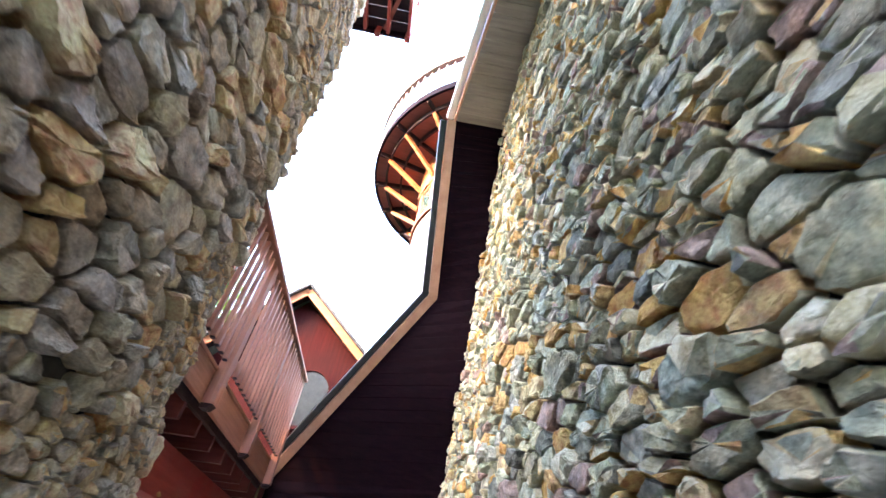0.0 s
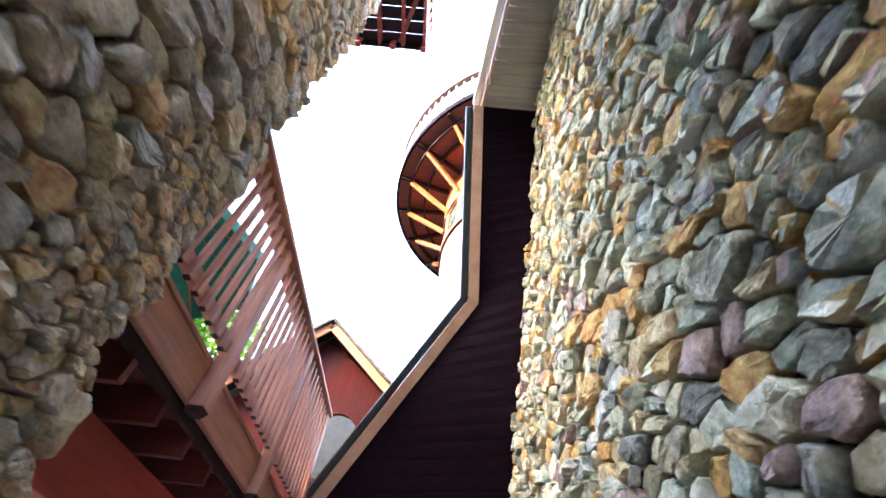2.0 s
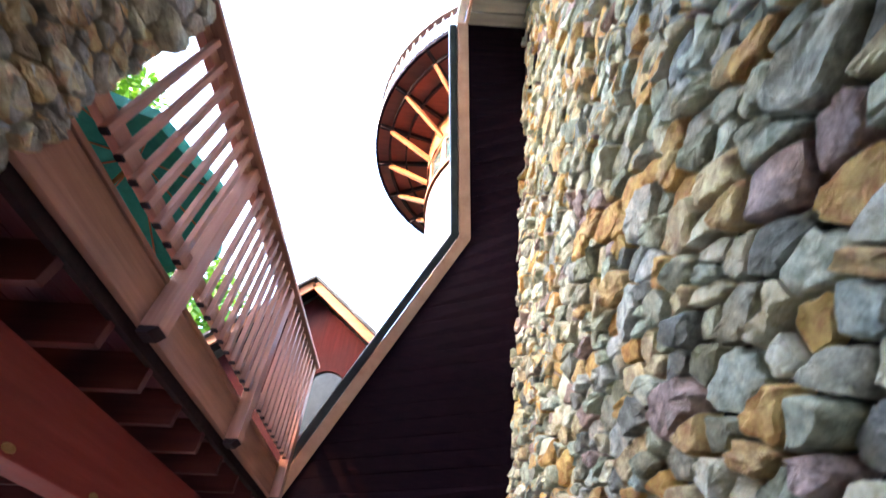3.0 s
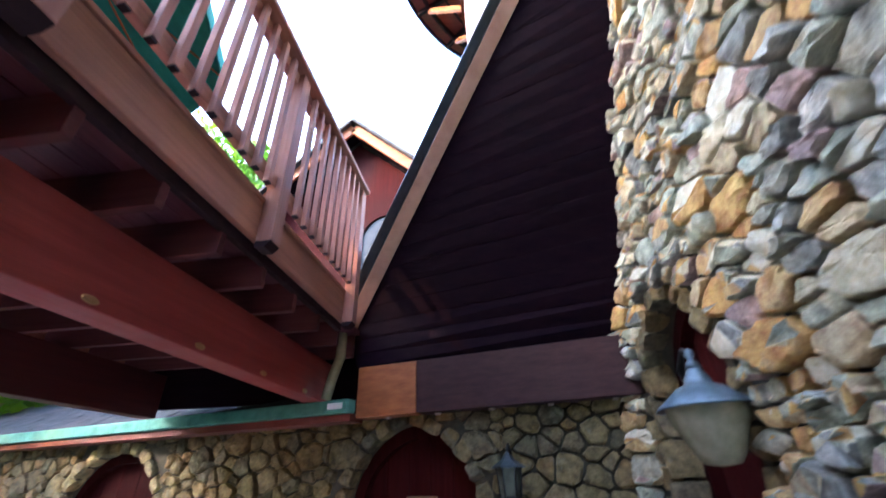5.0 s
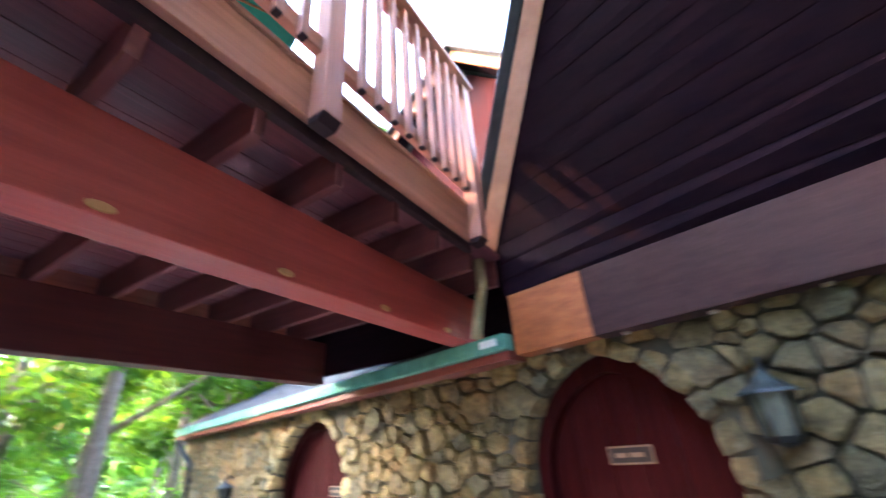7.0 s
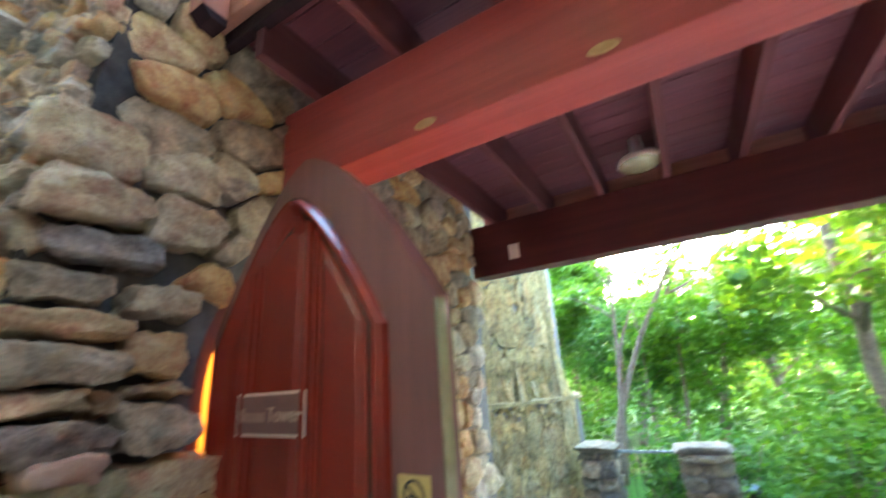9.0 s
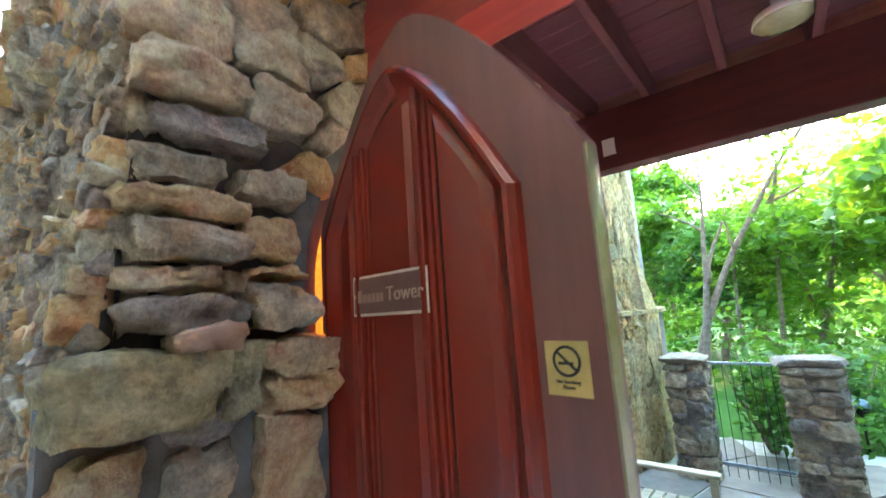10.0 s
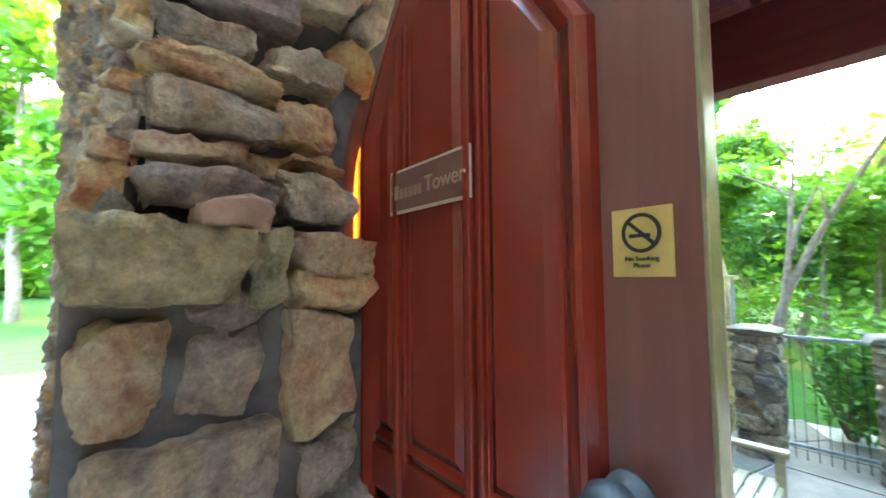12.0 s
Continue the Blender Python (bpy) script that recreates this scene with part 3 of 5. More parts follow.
# white lamp under the deck
lamp = root("ceiling_lamp", "round white lamp fixed between the deck joists", "lamp", at=(-3.13, .77, 2.70))
part("housing", lathe([(0, .17), (.03, .17), (.04, .03), (.115, .03), (.125, 0), (.118, -.008)], 24, (-3.13, .77, 2.70)), white_paint, lamp, smooth=True)
part("diffuser", lathe([(.12, -.008), (.105, -.022), (.065, -.034), (0, -.038)], 24, (-3.13, .77, 2.70)), frosted, lamp, "milky glass bowl", True)
settle(lamp)

# ---- steep boarded soffit between deck and wall ----
A, B, Cc = Vector((-1.37, 3.74, 2.9)), Vector((.48, 1.9, 5.04)), Vector((.33, .25, 6.84))
H1, H2, W2 = Vector((-1.30, 3.70, 2.57)), Vector((1.25, 3.2, 2.57)), Vector((1.25, .25, 6.84))
pn = (B - A).cross(Cc - A).normalized()
if pn.z > 0:
    pn = -pn
ceiling = root("ceiling", "dark stained sloping board soffit under the steep roof", "ceiling", kind="structure")


def slope_left(f):
    z = 2.57 + 4.27 * f
    for p, q in ((H1, A), (A, B), (B, Cc)):
        if z <= q.z + 1e-6:
            return p.lerp(q, (z - p.z) / (q.z - p.z))
    return Cc.copy()


bm = bmesh.new()
nb = 32
for off, g in ((0.0, 0.0), (.010, .028)):
    for i in range(nb):
        f0, f1 = (i + g) / nb, (i + 1 - g) / nb
        q = [slope_left(f0), H2.lerp(W2, f0), H2.lerp(W2, f1), slope_left(f1)]
        if off:
            q[0].x += .012
            q[3].x += .012
            vs = [bm.verts.new(p + pn * .001) for p in q] + [bm.verts.new(p + pn * off) for p in q]
            bm.faces.new(vs[4:])
            for k in range(4):
                bm.faces.new((vs[k], vs[(k + 1) % 4], vs[4 + (k + 1) % 4], vs[4 + k]))
        else:
            lo, hi = [bm.verts.new(p) for p in q], [bm.verts.new(p - pn * .09) for p in q]
            bm.faces.new(lo)
            bm.faces.new(hi[::-1])
            for k in range(4):
                bm.faces.new((lo[k], lo[(k + 1) % 4], hi[(k + 1) % 4], hi[k]))
bmesh.ops.recalc_face_normals(bm, faces=bm.faces)
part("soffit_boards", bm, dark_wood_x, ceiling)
roof_edge = root("roof_edge", "black gutter on pale pink fascia along the steep roof edge", "roof edge", kind="structure")
for p, q in ((A, B), (B, Cc)):
    d = (q - p).normalized()
    side = d.cross(pn).normalized()
    if side.x > 0:
        side = -side
    part("fascia", bar(p + side * .05 - pn * .02, q + side * .05 - pn * .02, .12, .10, .004, pn), pale_trim, roof_edge, "pale pink painted fascia")
    part("gutter", bar(p + side * .16 - pn * .045, q + side * .16 - pn * .045, .09, .11, .025, pn), black_gutter, roof_edge, "black metal gutter")
    part("roof_cover", bar(p - side * .3 - pn * .13, q - side * .3 - pn * .13, .7, .05, .004, pn), slate, roof_edge)
soffit_top = root("soffit", "weathered grey board soffit under the upper eave", "soffit", kind="structure")
for i in range(30):
    y0 = .26 - .14 * (i + 1)
    x0 = .34 + .122 * (.26 - y0 - .07)
    part("board", box((x0, y0, 6.85), (x0 + 2.0, y0 + .134, 6.89), .004), grey_board, soffit_top)
part("fascia", bar((.32, .28, 6.88), (.32 + .122 * 4.4, -4.1, 6.88), .03, .15, .004), pale_trim, soffit_top)
part("gutter", bar((.25, .28, 6.95), (.25 + .122 * 4.4, -4.1, 6.95), .10, .10, .025), white_paint, soffit_top)
part("roof_back", box((.55, -4.2, 6.92), (3.6, 3.3, 7.02)), slate, soffit_top)
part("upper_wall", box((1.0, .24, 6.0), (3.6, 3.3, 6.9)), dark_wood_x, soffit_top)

# header box over the far door
HO = Vector((-1.27, 3.68, 0))
M_HDR = axes(HO, WE, (0, 0, 1), WN)
header = root("beam_header", "brown boxed header beam above the far doorway", "beam", kind="structure")
# This end's orange stands for warm light on the same brown board.
part("header_board", box((0, 2.15, -.16), (.56, 2.57, 0), .006, M_HDR), cedar_x, header, "header end in orange for warm light on it")
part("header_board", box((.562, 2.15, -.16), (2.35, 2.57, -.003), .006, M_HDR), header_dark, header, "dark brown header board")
part("header_top", box((-.1, 2.572, -.6), (2.5, 2.9, -.14), .006, M_HDR), dark_wood_x, header)
for i in range(5):
    part("nail_head", box((.25 + .45 * i, 2.136, -.10), (.29 + .45 * i, 2.149, -.06), .003, M_HDR), sign_rim, header)

# copper gutter of the low wing
gutter = root("copper_gutter", "green verdigris copper box gutter on the low wing", "gutter", kind="structure")
part("trough", box((-7.7, 2.19, -.02), (-.02, 2.30, .09), .012, M_HDR), copper, gutter)
part("outlet_box", box((-.24, 2.205, .091), (-.04, 2.285, .11), .008, M_HDR), copper, gutter, "bright verdigris outlet plate")
part("outlet_panel", box((-.215, 2.22, .1105), (-.065, 2.27, .114), .002, M_HDR), white_paint, gutter, "pale reflective panel")
part("soffit_board", box((-7.7, 2.125, -.16), (-.02, 2.186, .05), .004, M_HDR), red_wood_x, gutter, "dark red board under the gutter")
part("downpipe", tube([far_at(-7.5, 2.2, .2), far_at(-7.5, 2.05, .2), far_at(-7.15, 1.75, .08), far_at(-7.1, 1.6, .06), far_at(-7.1, -.6, .06)], .04, 10), black_gutter, gutter, "dark metal downpipe", True)
part("downpipe", tube([(-1.43, 3.62, 2.9), (-1.43, 3.62, 2.66), (-1.5, 3.66, 2.5), (-1.56, 3.7, 2.32)], .045, 10), frosted, gutter, "pale grey elbow pipe", True)

# ---- tower door, standing open ----
HX, HY, W = -1.43, -.51, .895
leaf_dir = Vector((.09, .89, 0)).normalized()
leaf_n = Vector((leaf_dir.y, -leaf_dir.x, 0))
M_LEAF = axes((HX, HY, 0), leaf_dir, (0, 0, 1), leaf_n)
door = root("door_1", "oxblood panelled pointed-arch door standing open at the tower", "door", kind="structure", at=(HX, HY, 0))
leaf_out = broken_arch(W / 2, .02, 1.71, 2.2, 10, 1.55, W / 2 - .02)
# Brown of leaf and outer frame carries the sky's reflection as colour.
part("leaf", prism(leaf_out, -.055, -.012, M_LEAF), door_frame_mat, door, "door leaf, brown from sky reflection put into its colour")
AC, AW, ASP, AAP, APOW = .385, .322, 1.665, 2.045, 1.5


def inner_top(s, grow=0.0):
    k = min(1, abs(s - AC) / (AW + grow))
    return ASP + (AAP + grow - ASP) * (1 - k ** APOW)


def frame_with_hole():
    o = broken_arch(W / 2, .021, 1.709, 2.199, 10, 1.55, W / 2 - .02)
    i = broken_arch(AW + .03, .13, ASP, AAP + .03, 14, APOW, AC)
    return prism(o, -.012, .0, M_LEAF, [i])


part("stile_frame", frame_with_hole(), door_frame_mat, door, "outer frame of the door, sky reflection in its brown")
def sloped(o, i, d0, d1, name, label=""):
    """A strip between two outlines of equal count, at depth d0 on the first and d1 on the second."""
    bm = bmesh.new()
    p, q = [bm.verts.new((x, z, d0)) for x, z in o], [bm.verts.new((x, z, d1)) for x, z in i]
    n = len(p)
    for k in range(n):
        bm.faces.new((p[k], p[(k + 1) % n], q[(k + 1) % n], q[k]))
    bm.transform(M_LEAF)
    part(name, bm, door_wood, door, label)


def ring_at(w):
    return broken_arch(AW + w, .16 - w, ASP, AAP + w, 14, APOW, AC)


for w0, w1, d0, d1 in ((.040, .034, .0, .013), (.034, .022, .013, .024), (.022, .010, .024, .023), (.010, -.006, .023, .012), (-.006, -.020, .012, .002)):
    sloped(ring_at(w0), ring_at(w1), d0, d1, "arch_moulding", "glossy oxblood arched moulding")
edges = [AC - AW, .213, .478, AC + AW]


def bay_outline(a, b, z0, z1, g):
    """Outline of one bay's panel, inset by g; z1 None: its head follows the arch."""
    s0, s1 = a + g, b - g
    zs = [inner_top(s1 + (s0 - s1) * k / 10) - g * 1.3 if z1 is None else z1 - g for k in range(11)]
    return [(s0, z0 + g), (s1, z0 + g)] + [(s1 + (s0 - s1) * k / 10, z) for k, z in enumerate(zs)]


for a, b in zip(edges, edges[1:]):
    for z0, z1 in ((.86, None), (.17, .74)):
        o = [bay_outline(a, b, z0, z1, g) for g in (.016, .030, .038, .058)]
        part("panel", prism(o[0], -.0118, -.007, M_LEAF), door_wood, door)
        sloped(o[0], o[1], .004, -.004, "panel_bevel")
        sloped(o[1], o[2], -.004, -.004, "panel_bevel")
        sloped(o[2], o[3], -.004, .007, "panel_bevel")
        part("raised_panel", prism(o[3], -.0067, .007, M_LEAF), door_wood, door)
part("lock_rail", box((AC - AW + .002, .745, -.012), (AC + AW - .002, .855, .008), .006, M_LEAF), door_wood, door, "oxblood lock rail")
for s in edges[1:3]:
    for o, w, d in ((-.019, .008, .010), (0, .0105, .022), (.019, .008, .010)):
        part("divider", box((s + o - w, .16, -.012), (s + o + w, inner_top(s + o) - .012, d), .005, M_LEAF), door_wood, door, "oxblood moulding strip")
    # Black strip standing in for the shade in the moulding's crease.
    part("divider_groove", box((s - .034, .16, -.0125), (s - .029, inner_top(s) - .03, -.004), 0, M_LEAF), ink, door, "black strip for the shade beside the moulding")
part("edge_strip", box((W - .0195, .03, -.03), (W - .013, 1.70, .002), .002, M_LEAF), frosted, door, "pale weatherstrip on the door edge")
kn = M_LEAF @ Vector((.777, .995, 0))
knob = part("knob", lathe([(0, 0), (.036, 0), (.036, .008), (.015, .012), (.014, .026), (.034, .036), (.039, .052), (.033, .07), (0, .078)], 24), lantern_metal, door, "dark metal round knob", True)
knob.data.transform(axes(kn, leaf_dir, (0, 0, 1), leaf_n))
for z in (.35, 1.05, 1.55):
    part("hinge", tube([M_LEAF @ Vector((-.012, z, -.01)), M_LEAF @ Vector((-.012, z + .1, -.01))], .009, 8), iron, door)
settle(door)

# door frame in the tower's opening
dframe = root("door_frame", "brown moulded timber frame inside the tower arch", "door frame", kind="structure")
for k, (w, d0, d1) in enumerate(((0, -.12, -.02), (.03, -.16, -.05), (.06, -.2, -.09))):
    o = [(DOOR_T[0] + s, z) for s, z in arch(DOOR_T[1] - w, .0, DOOR_T[2], DOOR_T[3] - w, 12)]
    i = [(DOOR_T[0] + s, z) for s, z in arch(DOOR_T[1] - w - .032, .001, DOOR_T[2], DOOR_T[3] - w - .035, 12)]
    part("moulding", prism(o, d0, d1, M_FRONT, [i]), door_frame_mat, dframe)

# unseen lamp added inside the tower room for its orange glow
bulb = new("room_light", bpy.data.lights.new("room_light", 'POINT'))
bulb.data.energy, bulb.data.color, bulb.data.shadow_soft_size = 14, (1.0, .28, .03), .1
bulb.location = (-2.3, -2.3, 2.2)
pend = root("added_pendant", "small unseen amber pendant lamp added inside the tower room", "lamp", at=(-2.3, -2.3, 2.4))
part("shade", lathe([(.02, .12), (.06, .1), (.14, .02), (.135, .02), (.055, .09), (.02, .11)], 20, (-2.3, -2.3, 2.34)), iron, pend, smooth=True)
part("cord", tube([(-2.3, -2.3, 2.45), (-2.3, -2.3, 2.7)], .006, 6), iron, pend)
settle(pend)

# name plate
plate = root("name_plate", "brown name plate with tan border screwed to the tower door", "sign", at=tuple(M_LEAF @ Vector((.34, 1.49, .0))))
SC = (.34, 1.487)
part("panel", box((SC[0] - .15, SC[1] - .053, .0145), (SC[0] + .15, SC[1] + .053, .020), .002, M_LEAF), sign_rim, plate, "tan border")
part("face", box((SC[0] - .143, SC[1] - .046, .0202), (SC[0] + .143, SC[1] + .046, .0216), .001, M_LEAF), sign_brown, plate)
words("Tower", .050, M_LEAF @ Matrix.Translation((SC[0] + .07, SC[1] - .002, .0222)), dim_letter, plate)
for i, (a, b) in enumerate(((-.125, -.106), (-.102, -.086), (-.082, -.066), (-.062, -.046), (-.042, -.028), (-.024, -.012))):
    h = .022 if i == 0 else .015
    part("lettering", box((SC[0] + a, SC[1] - .018, .0217), (SC[0] + b, SC[1] - .018 + 1.5 * h, .0224), 0, M_LEAF), faded_letter, plate)
for s in (-.137, .137):
    part("screw", lathe([(0, .0235), (.0025, .0233), (.003, .0217)], 10), sign_rim, plate).data.transform(M_LEAF @ Matrix.Translation((SC[0] + s, SC[1], 0)))
settle(plate)

# no-smoking plate
ns = root("no_smoking_sign", "square brass no-smoking plate on the door stile", "sign", at=tuple(M_LEAF @ Vector((.8, 1.33, 0))))
NC = (.804, 1.328)
part("plate", box((NC[0] - .040, NC[1] - .045, .0005), (NC[0] + .040, NC[1] + .045, .003), .001, M_LEAF), brass_plate, ns)
MN = M_LEAF @ Matrix.Translation((NC[0], NC[1] + .012, .0034))
ring = [(.026 * math.cos(2 * math.pi * k / 28), .026 * math.sin(2 * math.pi * k / 28)) for k in range(28)]
ring_in = [(.021 * math.cos(2 * math.pi * k / 28), .021 * math.sin(2 * math.pi * k / 28)) for k in range(28)]
part("ring", prism(ring, 0, .0008, MN, [ring_in]), ink, ns)
part("slash", box((-.022, -.0025, 0), (.022, .0025, .0007), 0, MN @ Matrix.Rotation(radians(-42), 4, 'Z')), ink, ns)
part("cigarette", box((-.016, -.006, .0001), (.012, -.001, .0005), 0, MN), ink, ns)
words("No Smoking\nPlease", .0088, M_LEAF @ Matrix.Translation((NC[0], NC[1] - .026, .0038)), ink, ns)
settle(ns)

# ---- arched plank doors ----
def plank_door(name, m, c, w, sp, ap, label, sign=None, deep=0.0):
    d = root(name, label, "door", kind="structure")
    fr = [(c + s, z) for s, z in arch(w - .003, 0, sp, ap - .003)]
    inner = [(c + s, z) for s, z in arch(w - .09, 0.02, sp, ap - .11)]
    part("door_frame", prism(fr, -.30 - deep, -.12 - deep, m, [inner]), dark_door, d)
    n = 5
    ww = w - .092
    h = ap - .112 - sp
    cc = (h * h - ww * ww) / (2 * ww)

    def top(s):
        return sp + math.sqrt(max(0, (ww + cc) ** 2 - (abs(s) + cc) ** 2))
    for i in range(n):
        a, b = -ww + 2 * ww * i / n + .003, -ww + 2 * ww * (i + 1) / n - .003
        ts = [b + (a - b) * k / 5 for k in range(6)]
        pts = [(c + a, .02), (c + b, .02)] + [(c + s, max(top(s), .5)) for s in ts]
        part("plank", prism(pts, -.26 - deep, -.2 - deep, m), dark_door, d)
    part("handle", tube([m @ Vector((c + ww - .1, .95, -.2 - deep)), m @ Vector((c + ww - .1, .95, -.15 - deep)), m @ Vector((c + ww - .1, 1.12, -.15 - deep)), m @ Vector((c + ww - .1, 1.12, -.2 - deep))], .009, 8), iron, d)
    if sign:
        s0, z0 = sign
        sg = root("name_plate", "small dark name plate with pale border on a plank door", "sign", "door name plates")
        part("border", box((s0 - .135, z0 - .05, -.198 - deep), (s0 + .135, z0 + .05, -.19 - deep), .002, m), dull_rim, sg)
        part("face", box((s0 - .125, z0 - .04, -.1898 - deep), (s0 + .125, z0 + .04, -.188 - deep), .001, m), ink, sg)
        for a, b in ((-.09, -.02), (.0, .08)):
            part("lettering", box((s0 + a, z0 - .012, -.1878 - deep), (s0 + b, z0 + .012, -.1872 - deep), 0, m), dull_rim, sg)
    return d


plank_door("door_2", M_FAR, *D2, "dark red plank door in a pointed stone arch", (.49, 1.515))
plank_door("door_3", M_FAR, *D1, "dark red plank door beneath the copper gutter", (-2.75, 1.31))
plank_door("door_4", M_RIGHT, *DOOR_R, "deep red plank door recessed in the rubble wall")

# ---- wall lanterns ----
def bell_lantern(at, out, label):
    """A bell-shaped lantern hung from a scrolled bracket. at: hook over the lamp; out: unit vector from the wall."""
    at, out = Vector(at), Vector(out)
    side = Vector((0, 0, 1)).cross(out)
    L = root("wall_lantern", label, "lantern", at=tuple(at))
    part("hood", lathe([(.012, .12), (.03, .10), (.045, .07), (.05, .05), (.085, .035), (.12, .005), (.165, -.03), (.172, -.042), (.16, -.036), (.115, -.005), (.05, .03), (.012, .05)], 28, at), lantern_metal, L, "blue-grey zinc hood", True)
    part("globe", lathe([(.145, -.035), (.135, -.08), (.105, -.14), (.085, -.19), (.06, -.225), (0, -.235), (0, -.228), (.055, -.218), (.08, -.185), (.1, -.14), (.13, -.08), (.14, -.035)], 28, at), frosted, L, "dusty bell glass", True)
    part("finial", lathe([(0, .19), (.014, .18), (.02, .16), (.012, .145), (.022, .13), (.03, .11), (.012, .1)], 16, at), lantern_metal, L, smooth=True)
    w = at - out * .17 + side * -.26
    part("bracket", tube([at + Vector((0, 0, .15)), at + side * -.05 + Vector((0, 0, .19)), at + side * -.13 + Vector((0, 0, .13)), at + side * -.2 - out * .06 + Vector((0, 0, .0)), w + Vector((0, 0, -.02))], [.016, .015, .014, .016, .02], 10), iron, L, "scrolled black iron bracket", True)
    bp = part("back_plate", lathe([(0, .0), (.05, 0), (.055, .01), (.045, .022), (0, .026)], 20), iron, L, smooth=True)
    bp.data.transform(axes(w - out * .02, side, (0, 0, 1), out))
    for c in L.children:
        c.data.transform(Matrix.Translation(at) @ Matrix.Diagonal((1.18, 1.18, 1.18, 1)) @ Matrix.Translation(-at))
    settle(L)


bell_lantern((.86, 2.18, 1.97), (-1, 0, 0), "blue-grey bell lantern on a scrolled iron bracket by the recessed door")


def box_lantern(s, z, label):
    c = far_at(s, z, .14)
    L = root("wall_lantern", label, "lantern", at=tuple(c))
    part("roof", lathe([(0, .16), (.02, .14), (.05, .1), (.115, .06), (.12, .05), (.0, .055)], 6, c), dark_lantern, L, "dark blue-grey pitched hood")
    part("glass", lathe([(.085, .05), (.07, -.12), (.0, -.12)], 6, c), dark_glass, L, "dark glass body")
    part("base", lathe([(.075, -.12), (.06, -.145), (.02, -.16), (0, -.17)], 6, c), iron, L)
    for k in range(6):
        a = 2 * math.pi * k / 6
        part("glazing_bar", bar(c + Vector((.088 * math.cos(a), .088 * math.sin(a), .05)), c + Vector((.073 * math.cos(a), .073 * math.sin(a), -.12)), .008, .008, 0, (math.cos(a), math.sin(a), .01)), iron, L)
    part("bracket", tube([c + Vector((0, 0, .13)), far_at(s, z + .2, .1), far_at(s, z + .16, .04), far_at(s, z + .05, -.01)], .012, 8), iron, L, smooth=True)
    settle(L)


box_lantern(1.31, 1.69, "glass lantern with blue-grey hood beside the dark red door")
box_lantern(-5.1, 1.32, "glass lantern on the far end of the low wing")

# ---- gabled house behind the deck ----
gable = root("gabled_house", "barn-red gabled house with orange bargeboards behind the deck", "house", at=(-2.0, 5.6, 2.4))
GX, GZ, GY = -2.0, 6.62, 5.0
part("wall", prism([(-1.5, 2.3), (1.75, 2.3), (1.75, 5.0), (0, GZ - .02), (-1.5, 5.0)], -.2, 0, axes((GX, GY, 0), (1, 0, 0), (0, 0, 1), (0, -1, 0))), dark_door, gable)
for sgn, xe in ((-1, 1.75), (1, 2.0)):
    a, b = Vector((GX, GY - .30, GZ + .06)), Vector((GX + sgn * xe, GY - .30, GZ + .06 - xe * .95))
    part("bargeboard", bar(a, b, .04, .17, .006), cedar_x, gable, "orange cedar bargeboard")
    part("roof", bar(a + Vector((0, 1.6, .12)), b + Vector((0, 1.6, .12)), 3.4, .05, .004), slate, gable)
    part("soffit", bar(a + Vector((0, .16, .03)), b + Vector((0, .16, .03)), .3, .03, .004), dark_wood_x, gable)
win = part("window", prism(arch(.42, 4.0, 4.7, 5.15), -.02, .04, axes((GX + .55, GY - .02, 0), (1, 0, 0), (0, 0, 1), (0, -1, 0)), [arch(.36, 4.06, 4.7, 5.08)]), dark_door, gable, "dark arched window frame")
part("pane", prism(arch(.36, 4.06, 4.7, 5.08), -.0, .01, axes((GX + .55, GY - .02, 0), (1, 0, 0), (0, 0, 1), (0, -1, 0))), black_gutter, win)
part("side_wall", box((GX - 1.5, GY + .2, 2.3), (GX - 1.3, GY + 3, 5.0)), red_wood_x, gable)
part("side_wall", box((GX + 1.55, GY + .2, 2.3), (GX + 1.75, GY + 3, 5.0)), red_wood_x, gable)
settle(gable)

# ---- round turret with its overhanging gallery ----
TX, TY, TR, GR, TH = 1.65, 3.5, 1.70, 2.85, 9.5
turret = root("turret", "round lilac turret with windows under a wide red gallery", "turret", at=(TX, TY, 6))
part("drum", lathe([(TR, 5.2), (TR, 7.5), (TR - .1, 7.5), (TR - .1, 5.2)], 48, (TX, TY, 0)), lilac_siding, turret, "pale lilac board siding")
part("sill_band", lathe([(TR + .05, 7.5), (TR + .05, 7.58), (TR - .1, 7.58), (TR - .1, 7.5)], 48, (TX, TY, 0)), cedar_x, turret, "orange window sill band")
part("head_band", lathe([(TR + .03, 8.5), (TR + .03, 9.40), (TR - .12, 9.40), (TR - .12, 8.5)], 48, (TX, TY, 0)), cedar_x, turret, "orange window head band")
for k in range(20):
    a = radians(18 * k + 4)
    e, n_ = Vector((-math.sin(a), math.cos(a), 0)), Vector((math.cos(a), math.sin(a), 0))
    m = axes(Vector((TX, TY, 0)) + n_ * (TR - .04), e, (0, 0, 1), n_)
    w = TR * math.tan(radians(9)) - .015
    f = part("window", prism([(-w, 7.585), (w, 7.585), (w, 8.495), (-w, 8.495)], -.03, .03, m, [[(-w + .05, 7.635), (w - .05, 7.635), (w - .05, 8.445), (-w + .05, 8.445)]]), cedar_z if k % 2 else trim_wood_z, turret)
    part("pane", prism([(-w + .05, 7.635), (w - .05, 7.635), (w - .05, 8.445), (-w + .05, 8.445)], -.006, .004, m), slate_glass, f)
part("core", lathe([(TR - .35, 7.4), (TR - .35, 8.9)], 32, (TX, TY, 0)), plaster, turret)
